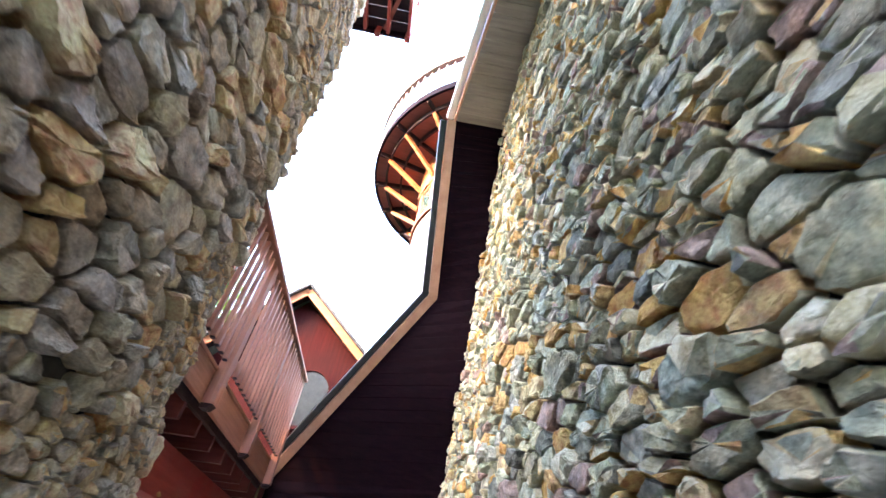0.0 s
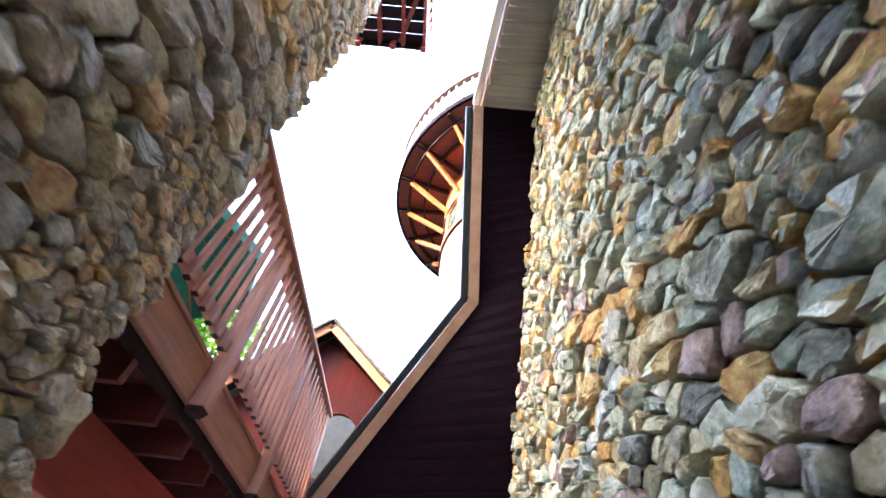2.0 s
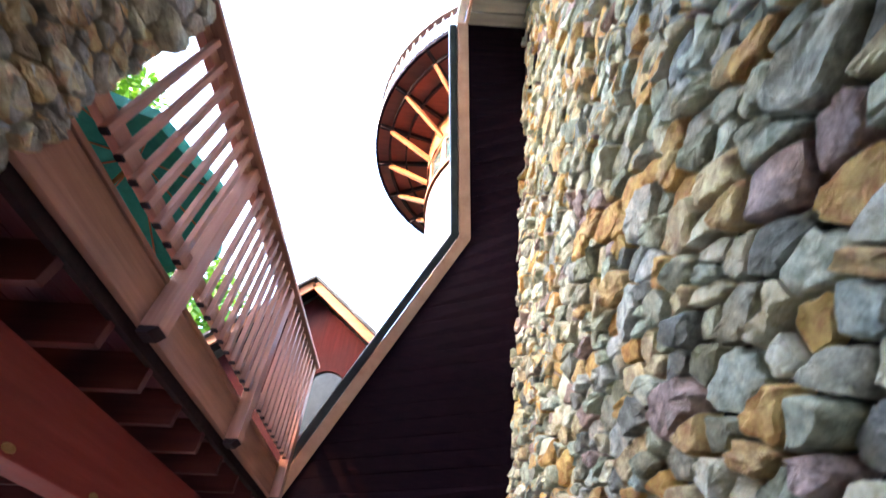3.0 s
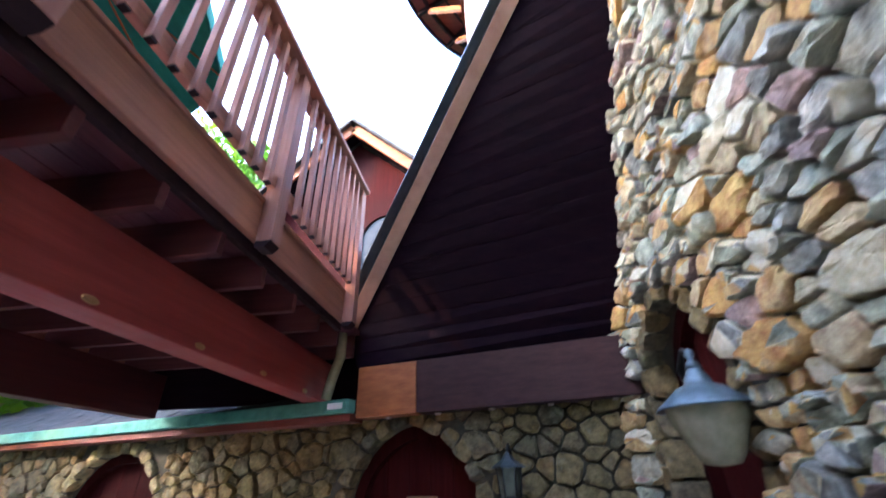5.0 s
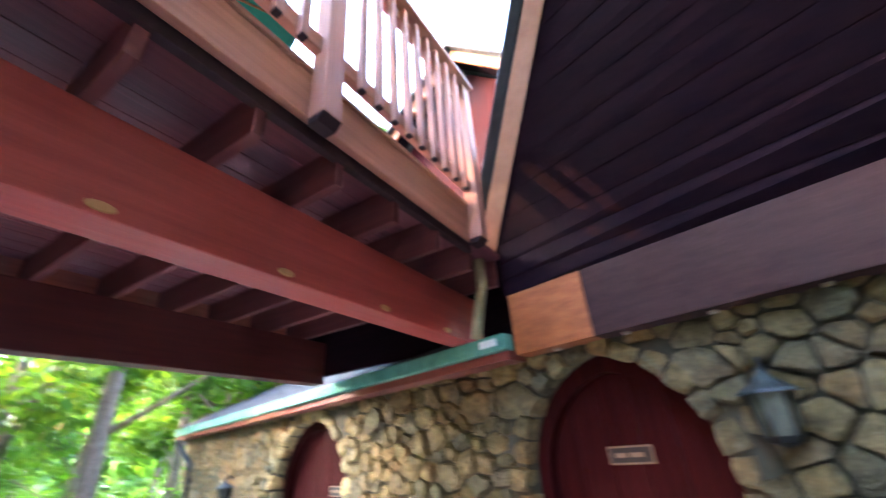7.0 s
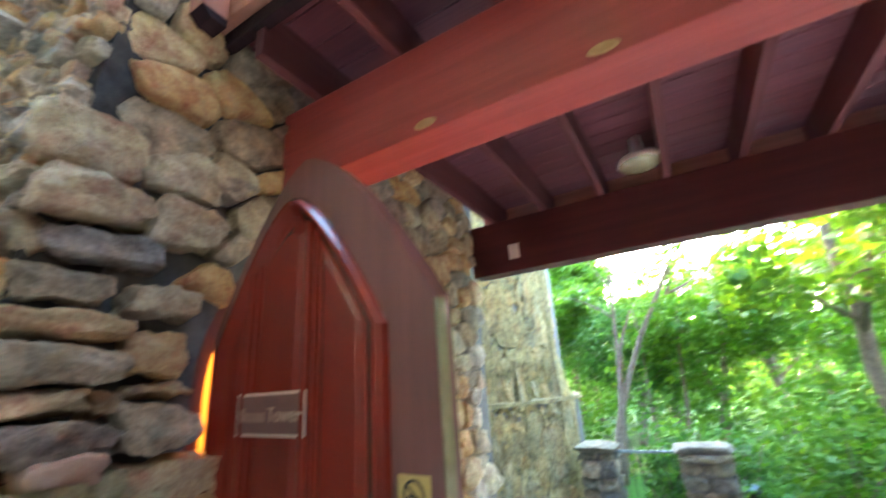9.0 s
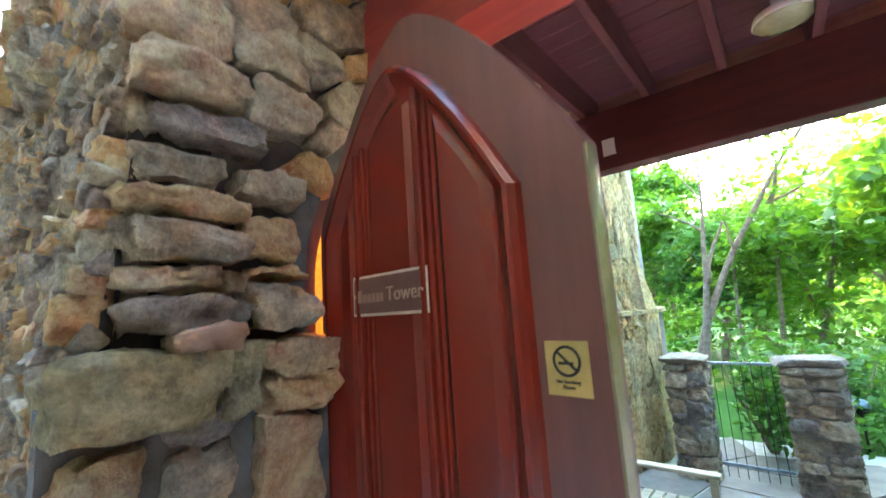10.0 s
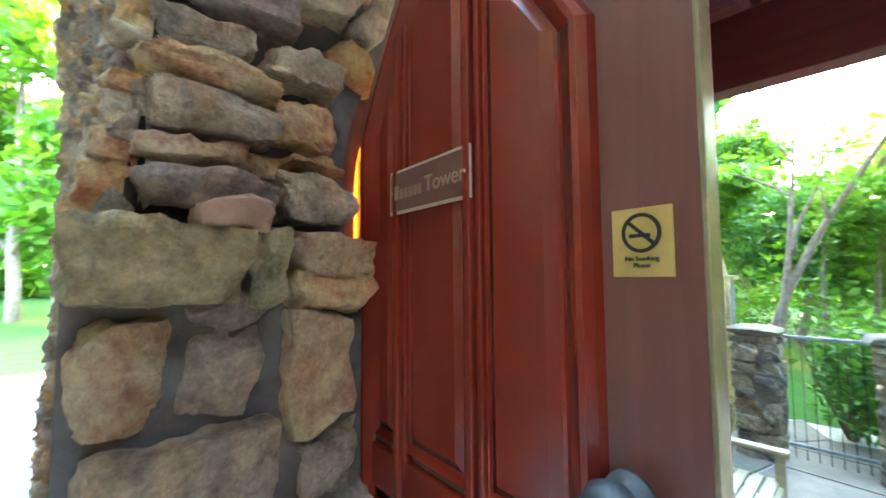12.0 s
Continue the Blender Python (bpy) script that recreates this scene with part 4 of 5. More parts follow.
part("gallery_floor", lathe([(TR - .2, 9.34), (GR - .04, 9.44), (GR - .04, 9.50), (TR - .2, 9.50)], 64, (TX, TY, 0)), red_wood_x, turret, "red boarded gallery floor")
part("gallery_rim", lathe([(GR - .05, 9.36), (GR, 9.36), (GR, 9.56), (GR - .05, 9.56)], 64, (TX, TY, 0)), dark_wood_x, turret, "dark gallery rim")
for r in (2.2, 2.55):
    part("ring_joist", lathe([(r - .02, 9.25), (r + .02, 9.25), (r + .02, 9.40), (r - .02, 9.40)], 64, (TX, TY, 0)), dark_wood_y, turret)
for k in range(20):
    a = radians(18 * k + 13)
    n_ = Vector((math.cos(a), math.sin(a), 0))
    o = Vector((TX, TY, 0))
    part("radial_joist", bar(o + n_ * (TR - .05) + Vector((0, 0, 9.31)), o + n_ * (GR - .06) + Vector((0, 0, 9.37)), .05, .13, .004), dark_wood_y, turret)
    part("bracket", bar(o + n_ * (TR + .02) + Vector((0, 0, 8.60)), o + n_ * (TR + .85) + Vector((0, 0, 9.26)), .07, .09, .006), cedar_x, turret, "orange timber brace")
for k in range(96):
    a = 2 * math.pi * k / 96
    p = Vector((TX + GR * math.cos(a), TY + GR * math.sin(a), 9.56))
    part("baluster", lathe([(.014, 0), (.026, .08), (.032, .3), (.016, .55), (.024, .78), (.014, .95)], 5, p), grey_rail, turret)
part("handrail", lathe([(GR - .05, 10.51), (GR + .06, 10.51), (GR + .06, 10.58), (GR - .05, 10.58)], 64, (TX, TY, 0)), grey_rail, turret, "weathered pinkish-grey handrail")
part("roof", lathe([(TR + .35, 10.9), (0, 12.6)], 40, (TX, TY, 0)), slate, turret)
part("upper_drum", lathe([(TR - .25, 9.5), (TR - .25, 10.95)], 40, (TX, TY, 0)), lilac_siding, turret)
settle(turret)

# ---- small balcony high on the tower ----
bal = root("balcony", "small barn-red timber balcony high on the stone tower", "balcony", at=(-1.2, -.4, 9.2))
BX0, BX1, BY0, BY1, BZ = -1.85, -.64, -1.3, .27, 9.2
for x in (BX0, BX0 + .4, BX0 + .8, BX1 - .05):
    part("joist", box((x, BY0, BZ - .02), (x + .05, BY1, BZ + .16), .004), red_wood_y, bal)
for y in (BY0, BY1 - .05):
    part("rim", box((BX0 + .051, y, BZ - .02), (BX1 - .051, y + .05, BZ + .16), .004), dark_wood_x, bal)
for i in range(8):
    part("board", box((BX0, BY0 + i * .196, BZ + .162), (BX1, BY0 + i * .196 + .185, BZ + .2), .003), dark_wood_y, bal)
part("brace", bar((BX1 - .45, BY1 - .08, BZ + .07), (BX1 - .07, BY0 + .6, BZ + .07), .07, .09, .004), red_wood_x, bal, "diagonal red brace")
for x, y in ((BX1 - .08, BY1 - .08), (BX1 - .6, BY1 - .08), (BX0 + .02, BY1 - .08), (BX1 - .08, BY0 + .3)):
    part("post", box((x, y, BZ - .10), (x + .09, y + .09, BZ + 1.15), .006), red_wood_y, bal)
for i in range(9):
    part("baluster", box((BX0 + .12 * i + .1, BY1 - .05, BZ + .3), (BX0 + .12 * i + .135, BY1 - .02, BZ + 1.1), .003), red_wood_y, bal)
    part("baluster", box((BX1 - .04, BY0 + .16 * i + .08, BZ + .3), (BX1 - .01, BY0 + .16 * i + .115, BZ + 1.1), .003), white_paint, bal)
part("rail", box((BX0, BY1 - .07, BZ + 1.1), (BX1, BY1, BZ + 1.16), .004), red_wood_x, bal)
part("rail", box((BX1 - .07, BY0, BZ + 1.1), (BX1, BY1 - .08, BZ + 1.16), .004), red_wood_y, bal)
for x in (BX0 + .3, BX1 - .5):
    part("support", bar((x, BY0 + .1, BZ - .1), (x, -1.4, BZ - 1.0), .1, .1, .006), red_wood_y, bal)
settle(bal)

# ---- teal parasol standing on the deck ----
PX, PY = -3.45, 1.7
par = root("parasol", "teal canvas garden parasol standing on the deck", "parasol", at=(PX, PY, 2.915))
part("pole", tube([(PX, PY, 2.915), (PX, PY, 5.95)], .022, 10), cedar_z, par, smooth=True)
part("base", lathe([(0, .05), (.05, .05), (.16, .03), (.18, 0), (0, 0)], 24, (PX, PY, 2.915)), iron, par, smooth=True)
part("canopy", lathe([(1.3, 5.2), (1.3, 5.34), (.65, 5.68), (.0, 5.96), (.0, 5.95), (.65, 5.665), (1.285, 5.33), (1.285, 5.2)], 8, (PX, PY, 0)), teal_canvas, par, "teal canvas canopy with a short valance")
for k in range(8):
    a = 2 * math.pi * k / 8
    part("rib", bar((PX, PY, 5.92), (PX + 1.27 * math.cos(a), PY + 1.27 * math.sin(a), 5.32), .015, .015, 0), cedar_x, par)
settle(par)

# ---- second tower, gate and bench ----
tower2 = root("wall_tower_2", "second rubble stone tower with a ledge beyond the doorway", "tower wall", kind="structure")
T2X, T2Y, T2R = -7.15, -3.24, 2.24


def t2_at(u, z, d):
    a = radians(u)
    r = T2R + (.17 if z < 1.22 else 0) + d
    return Vector((T2X + r * math.cos(a), T2Y + r * math.sin(a), z))


part("wall_body", lathe([(T2R + .17, -.9), (T2R + .17, 1.21), (T2R, 1.22), (T2R, 9)], 64, (T2X, T2Y, 0)), mortar, tower2)
part("ledge", lathe([(T2R, 1.20), (T2R + .22, 1.20), (T2R + .22, 1.25), (T2R, 1.27)], 64, (T2X, T2Y, 0)), warm_part, tower2)


def gate_post(y0, y1, seed):
    r = random.Random(seed)
    g = root("gate_post", "square rubble stone gate pier with a flat slate cap", "gate post", "gate piers", at=(-6.25, (y0 + y1) / 2, -.66))
    part("core", box((-6.62, y0 + .05, -.7), (-6.27, y1 - .05, .62)), mortar, g)
    z = -.68
    while z < .60:
        h = r.uniform(.07, .2)
        y = y0
        while y < y1 - .04:
            w = min(r.uniform(.14, .3), y1 - y)
            if y1 - (y + w) < .1:
                w = y1 - y
            d = r.uniform(-.03, .055)
            part("stone", rock((-6.40, y + .006, z + .006), (-6.235 + d, y + w - .006, min(z + h, .62) - .006), r, .03, 4, .32), pier_part, g)
            y += w
        for xx in (-6.62, -6.46):
            part("stone", rock((xx, y1 - .1, z + .006), (xx + .15, y1 + .01 + r.uniform(-.01, .02), min(z + h, .62) - .006), r, .016, 4, .2), pier_part, g)
        z += h
    part("cap", rock((-6.68, y0 - .03, .62), (-6.20, y1 + .03, .70), r, .012, 4, .15), pier_part, g, "flat slate cap")
    settle(g)


gate_post(-.66, -.25, 1)
gate_post(.42, .92, 2)
gate = root("iron_fence", "low black iron fence panel between the gate piers", "fence", at=(-6.42, .08, -.66))
part("top_rail", box((-6.44, -.24, .60), (-6.41, .41, .63), .004), lantern_metal, gate)
part("bottom_rail", box((-6.44, -.24, -.50), (-6.41, .41, -.47), .004), lantern_metal, gate)
for i in range(7):
    part("bar", tube([(-6.425, -.18 + .09 * i, -.62), (-6.425, -.18 + .09 * i, .60)], .004, 6), iron, gate)
settle(gate)

bench = root("garden_bench", "weathered pale timber garden bench by the tower", "bench", at=(-4.2, -.49, -.66))
for i in range(6):
    part("seat_slat", box((-4.83, -.64 + .095 * i, -.30), (-3.58, -.565 + .095 * i, -.275), .004), white_oak, bench)
for x in (-4.8, -3.64):
    part("arm", box((x - .045, -.71, -.075), (x + .045, -.02, -.04), .012), white_oak, bench)
    part("front_leg", box((x - .03, -.11, -.66), (x + .03, -.05, -.077), .008), white_oak, bench)
    part("back_leg", box((x - .03, -.75, -.66), (x + .03, -.69, .0), .008), white_oak, bench)
part("front_rail", box((-4.77, -.10, -.38), (-3.67, -.06, -.305), .006), white_oak, bench)
part("back_rail", box((-4.77, -.74, -.09), (-3.67, -.70, -.02), .006), white_oak, bench)
for i in range(9):
    part("back_slat", box((-4.70 + .12 * i, -.73, -.27), (-4.65 + .12 * i, -.71, -.092), .003), white_oak, bench)
settle(bench)

wl = Vector(t2_at(18, 2.0, .16))
lan = root("wall_lantern", "blue-hooded lantern on the second tower", "lantern", at=tuple(wl))
part("hood", lathe([(.0, .2), (.03, .16), (.09, .08), (.17, .02), (.0, .03)], 20, wl), lantern_metal, lan, smooth=True)
part("globe", lathe([(.12, .02), (.1, -.15), (.06, -.24), (0, -.26)], 20, wl), frosted, lan, smooth=True)
part("bracket", tube([wl + Vector((0, 0, .18)), wl + Vector((-.05, -.02, .26)), t2_at(18, 2.1, -.01)], .014, 8), iron, lan)
settle(lan)

# path light beyond the gate
pl = root("path_light", "black garden path light with a blue-grey dome", "path light", at=(-8.16, 1.12, -.66))
part("pole", tube([(-8.16, 1.12, -.67), (-8.16, 1.12, -.24)], .018, 8), iron, pl, smooth=True)
part("lens", lathe([(.05, -.24), (.085, -.22), (.085, -.14), (.05, -.13)], 18, (-8.16, 1.12, 0)), iron, pl, smooth=True)
part("dome", lathe([(.0, -.035), (.05, -.045), (.09, -.08), (.105, -.135), (.0, -.135)], 18, (-8.16, 1.12, 0)), lantern_metal, pl, "blue-grey domed cap", True)
settle(pl)

# white tag on the outer beam
tag = root("paper_tag", "small white tag pinned to the outer beam", "tag", at=(-3.37, -.15, 2.4))
part("card", box((-3.379, -.20, 2.36), (-3.375, -.12, 2.47), .001), white_paint, tag)
settle(tag)


# ---- trees ----
def leaves(bm, centre, radius, n, size, rng, flat=.75):
    for _ in range(n):
        while True:
            p = Vector((rng.uniform(-1, 1), rng.uniform(-1, 1), rng.uniform(-1, 1)))
            if p.length < 1:
                break
        q = centre + Vector((p.x * radius, p.y * radius, p.z * radius * flat))
        s = size * rng.uniform(.6, 1.4)
        a, b = Vector((rng.gauss(0, 1), rng.gauss(0, 1), rng.gauss(0, .6))).normalized(), Vector((rng.gauss(0, 1), rng.gauss(0, 1), rng.gauss(0, 1)))
        b = (b - a * b.dot(a)).normalized()
        vs = [bm.verts.new(q + a * s), bm.verts.new(q + b * s * .5), bm.verts.new(q - a * s), bm.verts.new(q - b * s * .5)]
        bm.faces.new(vs)


def tree(base, height, spread, seed, lean=(0, 0), mat=None, n=2600, size=.13, trunk=.14, bare=.35, label="", limbs=7):
    r = random.Random(seed)
    t = root("tree", label or "slender woodland tree with bright green leaves", "tree", "woodland trees", at=base)
    b = Vector(base)
    pts, rad = [], []
    for i in range(9):
        f = i / 8
        pts.append(b + Vector((lean[0] * f ** 1.3 + r.uniform(-.06, .06) * height * .1, lean[1] * f ** 1.3 + r.uniform(-.06, .06) * height * .1, height * .85 * f - .1)))
        rad.append(trunk * (1 - .85 * f) + .01)
    bm = tube(pts, rad, 9)
    crown = bmesh.new()
    for k in range(limbs):
        f = bare + (1 - bare) * (k + r.random()) / limbs * .95
        p = pts[int(f * 8)].lerp(pts[min(8, int(f * 8) + 1)], f * 8 % 1)
        a = r.uniform(0, 2 * math.pi)
        ln = spread * r.uniform(.6, 1.1) * (1.15 - .6 * f)
        mid = p + Vector((math.cos(a) * ln * .5, math.sin(a) * ln * .5, ln * .35))
        end = p + Vector((math.cos(a) * ln, math.sin(a) * ln, ln * r.uniform(.5, .9)))
        lb = tube([p, mid, end], [trunk * .45 * (1.1 - f), trunk * .28 * (1.1 - f), .012], 6)
        me = bpy.data.meshes.new("limb_tmp")
        lb.to_mesh(me)
        lb.free()
        bm.from_mesh(me)
        bpy.data.meshes.remove(me)
        for q in (mid, end, mid.lerp(end, .5)):
            leaves(crown, q + Vector((r.uniform(-.3, .3), r.uniform(-.3, .3), r.uniform(-.1, .4))) * spread * .3, spread * r.uniform(.22, .42), n // (limbs * 3), size, r)
    leaves(crown, pts[-1], spread * .4, n // 8, size, r)
    part("trunk", bm, bark, t, smooth=True)
    part("crown", crown, mat or leaf_bright, t)
    settle(t)


def bend(a, b, c, n=8):
    """Points along a curve from a by way of b to c."""
    a, b, c = Vector(a), Vector(b), Vector(c)
    return [a * (1 - i / n) ** 2 + b * 2 * (i / n) * (1 - i / n) + c * (i / n) ** 2 for i in range(n + 1)]


def forked_tree(at, seed, label):
    """A leaning tree of two bare stems that fork, with a thin open crown."""
    r = random.Random(seed)
    t = root("tree", label, "tree", "woodland trees", at=at)
    b = Vector(at)
    limbs = [((0, 0, -.1), (.02, -.02, 1.75), (-.1, 2.45, 5.3), .10, .03), ((.05, .1, -.1), (0, .5, 2.2), (0, .62, 5.5), .085, .02), ((0, .44, 2.3), (.1, .55, 3.0), (-.2, 1.15, 4.1), .05, .014),
             ((-.05, 1.65, 3.75), (0, 2.0, 4.4), (.1, 1.8, 5.5), .045, .012), ((-.05, 1.72, 3.8), (.1, 2.1, 3.9), (.2, 2.75, 4.25), .035, .01), ((0, .52, 3.4), (-.1, 0, 3.9), (0, -.7, 4.1), .03, .008),
             ((-.05, 1.0, 2.85), (.1, .85, 3.5), (.1, 1.0, 4.4), .028, .008), ((0, .58, 4.0), (0, .3, 4.6), (.1, -.1, 5.2), .028, .008)]
    wood, crown = bmesh.new(), bmesh.new()
    for a, m, c, r0, r1 in limbs:
        pts = [b + p for p in bend(a, m, c)]
        lb = tube([p + Vector((r.uniform(-.02, .02), r.uniform(-.02, .02), 0)) for p in pts], [r0 + (r1 - r0) * i / 8 for i in range(9)], 8)
        me = bpy.data.meshes.new("limb_tmp")
        lb.to_mesh(me)
        lb.free()
        wood.from_mesh(me)
        bpy.data.meshes.remove(me)
        for p in pts[4:]:
            if p.z > b.z + 3.2:
                for _ in range(2):
                    leaves(crown, p + Vector((r.uniform(-.6, .6), r.uniform(-.5, .5), r.uniform(-.15, .35))), r.uniform(.16, .34), 26, .055, r, .45)
    part("trunk", wood, bark, t, smooth=True)
    part("crown", crown, leaf_bright, t)
    settle(t)


forked_tree((-10.75, -1.05, -.7), 11, "leaning forked tree with bare grey-brown stems and thin crown")
tree((-12.6, .35, -.7), 4.6, 1.0, 12, (0, .35), None, 700, .07, .06, .6)
tree((-12.2, -.3, -.7), 4.0, .9, 13, (0, .1), None, 600, .07, .05, .6)
rt = random.Random(21)
for i in range(34):
    az = radians(-40 - 118 * (i + rt.random()) / 34)
    d = rt.uniform(14, 30)
    x, y = -.5 + d * math.sin(az), .5 + d * math.cos(az)
    hh = .55 if -98 < math.degrees(az) < -74 else 1.0
    tree((x, y, ground_z(x, y) - .1), hh * rt.uniform(7, 12), rt.uniform(2.2, 3.4), 100 + i, (rt.uniform(-1, 1), rt.uniform(-1, 1)), leaf_bright if rt.random() < .65 else leaf_deep, 6000, .105, rt.uniform(.1, .2), rt.uniform(.15, .4), limbs=8)
for i, (x, y) in enumerate(((-2.0, -20), (1.5, -24), (-5.0, -23), (.2, -17.5), (-3.2, -29), (4, -30), (-.8, -22), (2.2, -19.5), (-4.0, -18.5))):
    tree((x, y, -.1), rt.uniform(9, 13), 3.2, 300 + i, (0, 0), leaf_bright, 5200, .2, .18, .12, limbs=10)
# Tall trees added here to block low sun from the far wall.
for i, (x, y) in enumerate(((-15.2, -3.2), (-14.0, -4.2), (-17.0, -4.6), (-16.0, -6.2), (-18.5, -3.4))):
    tree((x, y, -.8), rt.uniform(10.5, 12), 2.1, 500 + i, (0, 0), leaf_deep if i % 2 else leaf_bright, 6500, .15, .16, .3, limbs=10)
for i, (x, y, h) in enumerate(((-7.5, 9.5, 13.5), (-10.5, 7.5, 12), (-12.5, 7.5, 11), (-9.4, 4.4, 17), (-5.0, 12.5, 12), (-3.4, 11.8, 9.5), (-11.0, 3.6, 10))):
    tree((x, y, -.7), h, 2.9, 400 + i, (0, 0), leaf_bright, 5200, .14, .16, .2, limbs=11)


def shrub(at, r_, h, seed, mat, n=900, size=.06):
    r = random.Random(seed)
    s = root("shrub", "dense dark green evergreen shrub behind the fence", "shrub", "shrubs", at=at)
    bm, b = bmesh.new(), Vector(at)
    for k in range(5):
        a = 2 * math.pi * k / 5
        w = tube([b + Vector((0, 0, -.05)), b + Vector((r_ * .4 * math.cos(a), r_ * .4 * math.sin(a), h * .5)), b + Vector((r_ * .6 * math.cos(a), r_ * .6 * math.sin(a), h * .9))], [.025, .015, .006], 5)
        me = bpy.data.meshes.new("limb_tmp")
        w.to_mesh(me)
        w.free()
        bm.from_mesh(me)
        bpy.data.meshes.remove(me)
    c = bmesh.new()
    for k in range(9):
        q = b + Vector((r.uniform(-.5, .5) * r_, r.uniform(-.5, .5) * r_, h * r.uniform(.25, .85)))
        leaves(c, q, r_ * .55, n // 9, size, r, .9)
    part("stem", bm, bark, s)
    part("foliage", c, mat, s)
    settle(s)


shrub((-7.6, .2, -.68), .8, 1.5, 1, leaf_deep, 1600)
shrub((-8.4, .9, -.68), .8, 1.2, 2, leaf_deep, 1200)
shrub((-9.5, 2.4, -.68), 1.2, 1.4, 3, leaf_bright, 1200, .08)
under = random.Random(8)
bm = bmesh.new()
for i in range(420):
    az = radians(-40 - 120 * under.random())
    d = under.uniform(11, 34)
    x, y = -.5 + d * math.sin(az), .5 + d * math.cos(az)
    leaves(bm, Vector((x, y, ground_z(x, y) + under.uniform(.2, 1.6))), under.uniform(.7, 1.6), 130, .10, under, .8)
tagged(part("undergrowth", bm, leaf_bright), "bright green woodland undergrowth below the trees", "undergrowth", kind="stuff")
bm = bmesh.new()
for i in range(900):
    az = radians(-25 - 190 * under.random())
    d = under.uniform(36, 60)
    x, y = d * math.sin(az), d * math.cos(az)
    leaves(bm, Vector((x, y, under.uniform(0, 4 if -102 < math.degrees(az) < -72 else 11))), under.uniform(1.6, 3.4), 70, .55, under, .9)
tagged(part("far_woods", bm, leaf_bright), "distant green woods behind the lawn", "woods", kind="stuff")

# ---- stones of the walls ----
rng = random.Random(5)


def keep_right(u, v):
    return not in_arch(u - DOOR_R[0], v, DOOR_R[1], DOOR_R[2], DOOR_R[3], .11)


masonry(wall_right, cells(-4.4, 3.42, .6, 6.85, .110, 1.6, rng, .7, keep_right), right_at, rng, .014, .08, stone_part, stone_isle, (.4, 2.6), 300, 36)
masonry(tower, cells(LU - 3.6, LU, 2.2, 8.5, .132, 1.3, rng, .8, lambda u, v: u < LU - .55 or v > 3.3), left_at, rng, .014, .08, rust_part, rust_isle, (LU - .8, 2.7), 260, 30)
masonry(tower, cells(LU - 1.6, LU, .6, 3.3, .062, 1.3, rng, .6, lambda u, v: u > LU - .55 or v < 2.2), left_at, rng, .007, .045, rust_part, rust_isle, (LU - .1, 1.6), 110)


def keep_front(u, v):
    return u > -front_edge(v) + .02 and not in_arch(u - DOOR_T[0], v, DOOR_T[1], DOOR_T[2], DOOR_T[3], .04) and not (v < 2.3 and u < 1.36) and not (v < 1.42 and u < 1.4)


masonry(tower, cells(.6, 3.4, 0, 5.0, .14, 1.4, rng, .5, keep_front), front_at, rng, .012, .06, rust_part, rust_isle, (1.4, 2.0), 200)


masonry(tower, cells(.78, 1.0, 1.40, 2.35, .062, .8, rng, .5, lambda u, v: -front_edge(v) - .01 < u < .945), front_at, rng, .006, .05, rust_part, rust_isle, (.9, 1.7), 150)


def keep_far(u, v):
    return not any(in_arch(u - c, v, w, sp, ap, .15) for c, w, sp, ap in (D2, D1))


masonry(wall_far, cells(-7.5, 2.4, .5, 2.2, .135, 1.2, rng, .75, keep_far), far_at, rng, .017, .055, tan_part, tan_isle, (0, 1.6), 300)
masonry(tower2, [[(a * 25.6, z) for a, z in p] for p in cells(-.6, 3.4, -.6, 5.0, .16, 1.2, rng, .5)], t2_at, rng, .01, .05, warm_part, warm_isle, (30, 1), 300)



def voussoirs(parent, at, c, w, spring, apex, wide, step, mat, seed):
    """Dressed stones set round a pointed arch and down its jambs."""
    r = random.Random(seed)
    path = [(x, z) for x, z in arch(w, .45, spring, apex, 24)][1:]
    path = path + [(-w, .45)]
    run, keep = 0.0, [path[0]]
    for p, q in zip(path, path[1:]):
        k = math.dist(p, q)
        while run + k >= step:
            f = (step - run) / k
            p = (p[0] + (q[0] - p[0]) * f, p[1] + (q[1] - p[1]) * f)
            k = math.dist(p, q)
            keep.append(p)
            run = 0.0
        run += k
    for p, q in zip(keep, keep[1:]):
        ex = Vector((q[0] - p[0], q[1] - p[1])).normalized()
        out = Vector((ex.y, -ex.x))
        wd = wide * r.uniform(.75, 1.25)
        o = at(c + p[0], p[1], 0)
        e1 = (at(c + p[0] + ex.x, p[1] + ex.y, 0) - o).normalized()
        e2 = (at(c + p[0] + out.x, p[1] + out.y, 0) - o).normalized()
        e3 = (at(c + p[0], p[1], 1) - o).normalized()
        bm = rock((.007, -.012, -.10), (math.dist(p, q) - .007, wd, r.uniform(.035, .065)), r, .012, 4, .22)
        bm.transform(axes(o, e1, e2, e3))
        bmesh.ops.recalc_face_normals(bm, faces=bm.faces)
        part("stone", bm, mat, parent)


voussoirs(wall_right, right_at, *DOOR_R, .09, .14, tan_part, 33)
voussoirs(wall_far, far_at, *D2, .10, .15, tan_part, 31)
voussoirs(wall_far, far_at, *D1, .12, .17, warm_part, 32)

# jamb stones of the recessed door's far side
for i in range(9):
    z = .55 + .22 * i
    part("stone", rock((.915, 3.0, z), (1.105, 3.078, z + .205), rng, .012, 3, .25), tan_part, wall_right)

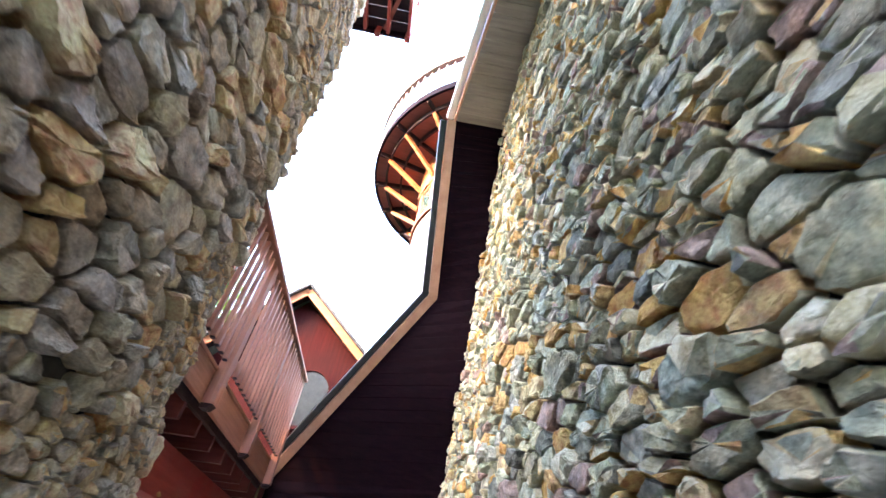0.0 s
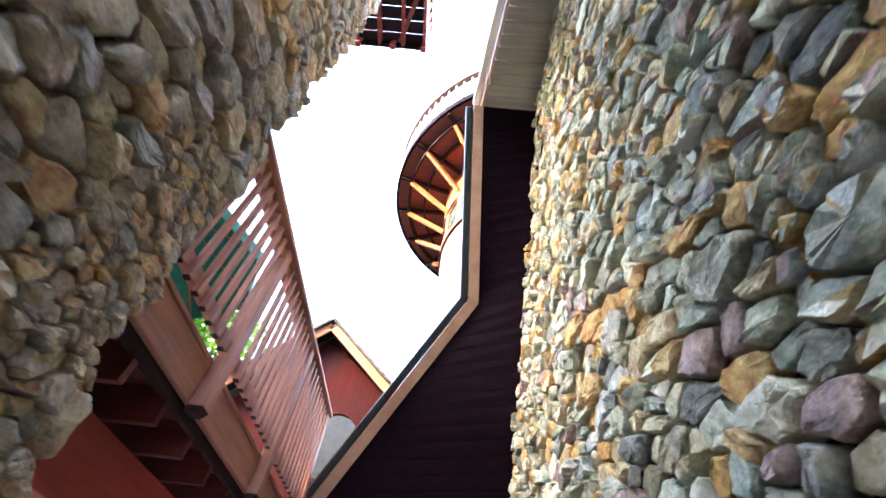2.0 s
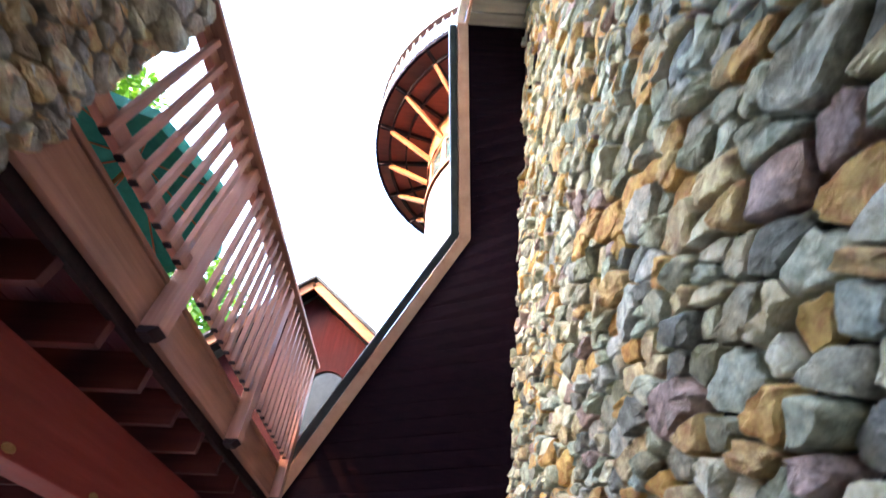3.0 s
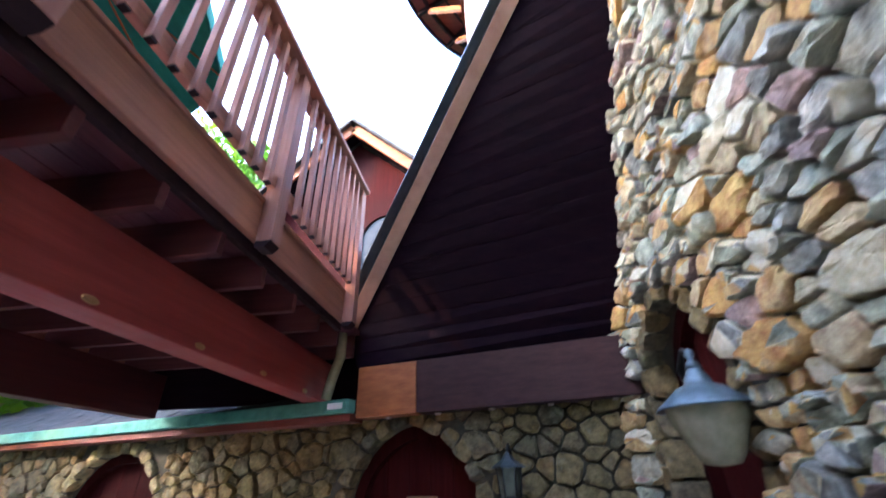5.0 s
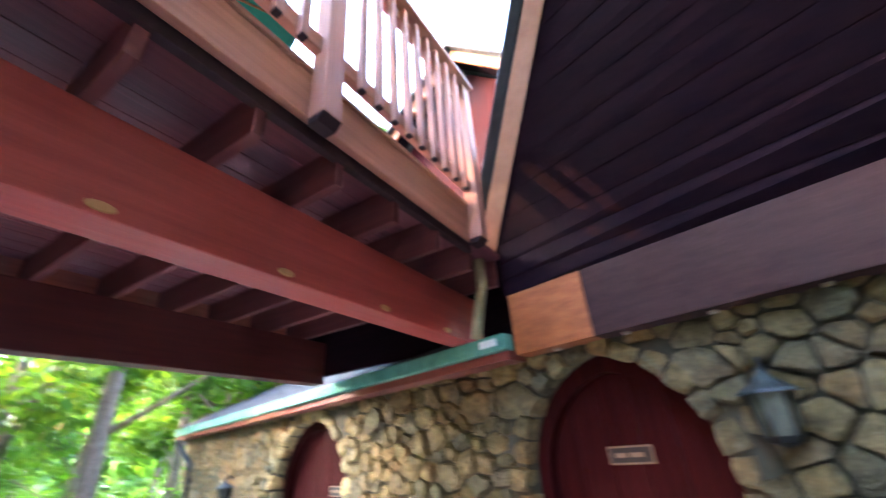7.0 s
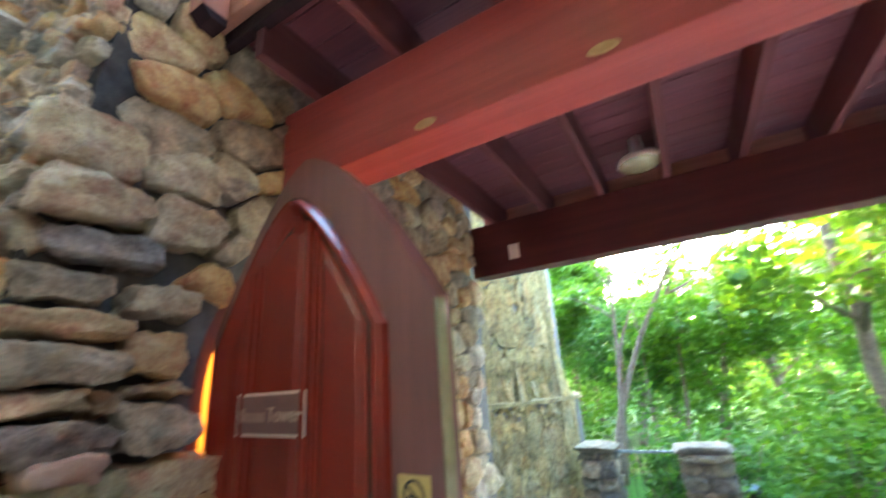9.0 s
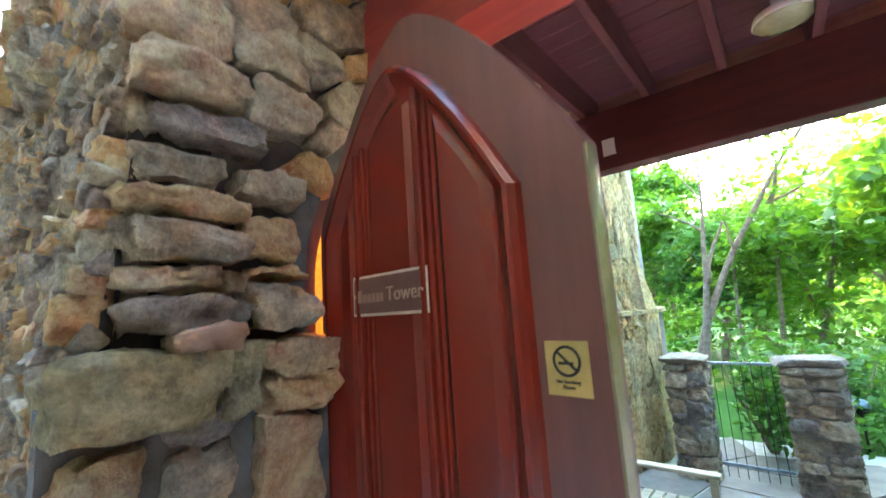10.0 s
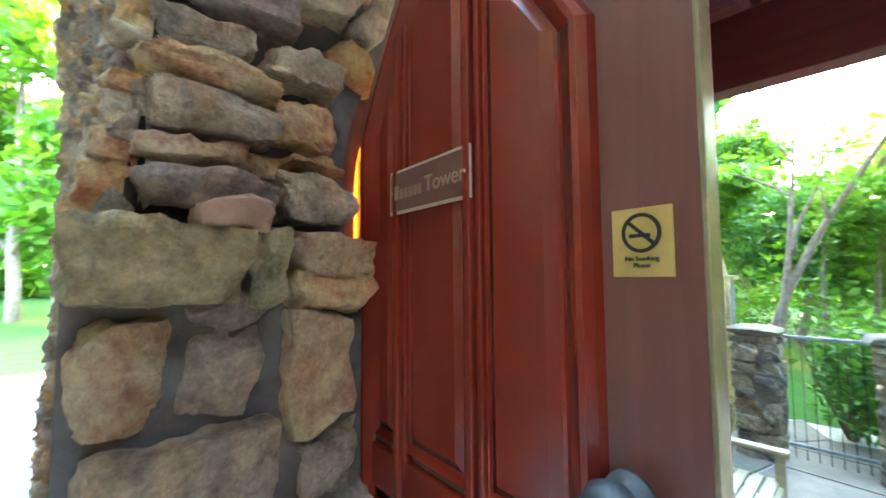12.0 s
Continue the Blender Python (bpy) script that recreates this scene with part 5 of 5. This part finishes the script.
# squared stones beside the tower door, course by course
QUOINS = [(.90, 1.14, 2.12, 2.30), (1.16, 1.36, 2.14, 2.3), (.92, 1.17, 1.98, 2.11), (1.18, 1.34, 1.96, 2.12), (.96, 1.22, 1.87, 1.97), (.93, 1.11, 1.77, 1.865), (1.13, 1.29, 1.75, 1.84),
          (.89, 1.16, 1.68, 1.755), (1.17, 1.28, 1.59, 1.73), (.93, 1.15, 1.58, 1.67), (.90, 1.10, 1.51, 1.575), (1.12, 1.16, 1.50, 1.56), (1.19, 1.29, 1.54, 1.585), (.91, 1.16, 1.42, 1.50), (1.18, 1.30, 1.41, 1.53)]
for a, b, z0, z1 in QUOINS:
    a = a - .015 if a < 1.0 else a - .012
    b = b + .05 if b > 1.27 else b + .012
    d = rng.uniform(.07, .16)
    part("stone", rock((-b + .006, FRONT - .10, z0 + .012), (-a - .006, FRONT + d, z1 - .002), rng, .024, 9, .26), quoin_part, tower)
PLINTH = [(.80, 1.09, 1.23, 1.385, .17), (1.10, 1.18, 1.22, 1.38, .14), (1.19, 1.44, 1.30, 1.385, .125), (1.18, 1.42, 1.205, 1.29, .12), (.82, .97, 1.01, 1.20, .10), (.99, 1.14, 1.0, 1.17, .09), (1.19, 1.39, .92, 1.19, .11),
          (1.0, 1.14, 1.18, 1.23, .08), (.78, 1.20, .63, .965, .13), (1.22, 1.39, .77, .905, .10), (1.22, 1.42, .55, .76, .12), (.80, 1.2, .3, .61, .13), (1.22, 1.42, .28, .53, .1), (.78, 1.1, .0, .28, .14), (1.12, 1.42, .0, .26, .12)]
part("plinth_core", box((-1.43, FRONT - .02, -.3), (-.80, FRONT + .06, 1.3)), mortar, tower)
for a, b, z0, z1, d in PLINTH:
    part("stone", rock((-b + .004, FRONT - .10, z0 - .006), (-a + .006, FRONT + d, z1 + .006), rng, .024, 10, .18), ledge_part if d > .13 and z1 > 1.37 else quoin_part, tower)
part("stone", rock((-1.135, FRONT - .05, 1.382), (-.985, FRONT + .19, 1.432), rng, .022, 7, .32), pink_stone, tower, "pinkish flat stone on the ledge")

# flagstones
rp = random.Random(9)
for i, p in enumerate(cells(-7.5, -3.6, -1.5, 3.2, .55, 1.1, rp, .4)):
    cu, cv = sum(q[0] for q in p) / len(p), sum(q[1] for q in p) / len(p)
    k = [(cu + (a - cu) * .96, cv + (b - cv) * .96) for a, b in p]
    me = bpy.data.meshes.new("flagstone")
    zz = [ground_z(a, b) for a, b in k]
    n = len(k)
    me.from_pydata([(a, b, z - .006) for (a, b), z in zip(k, zz)] + [(a, b, z + .012) for (a, b), z in zip(k, zz)], [], [tuple(range(n, 2 * n))] + [(j, (j + 1) % n, n + (j + 1) % n, n + j) for j in range(n)])
    me.materials.append(paving)
    new("flagstone", me).parent = pavement
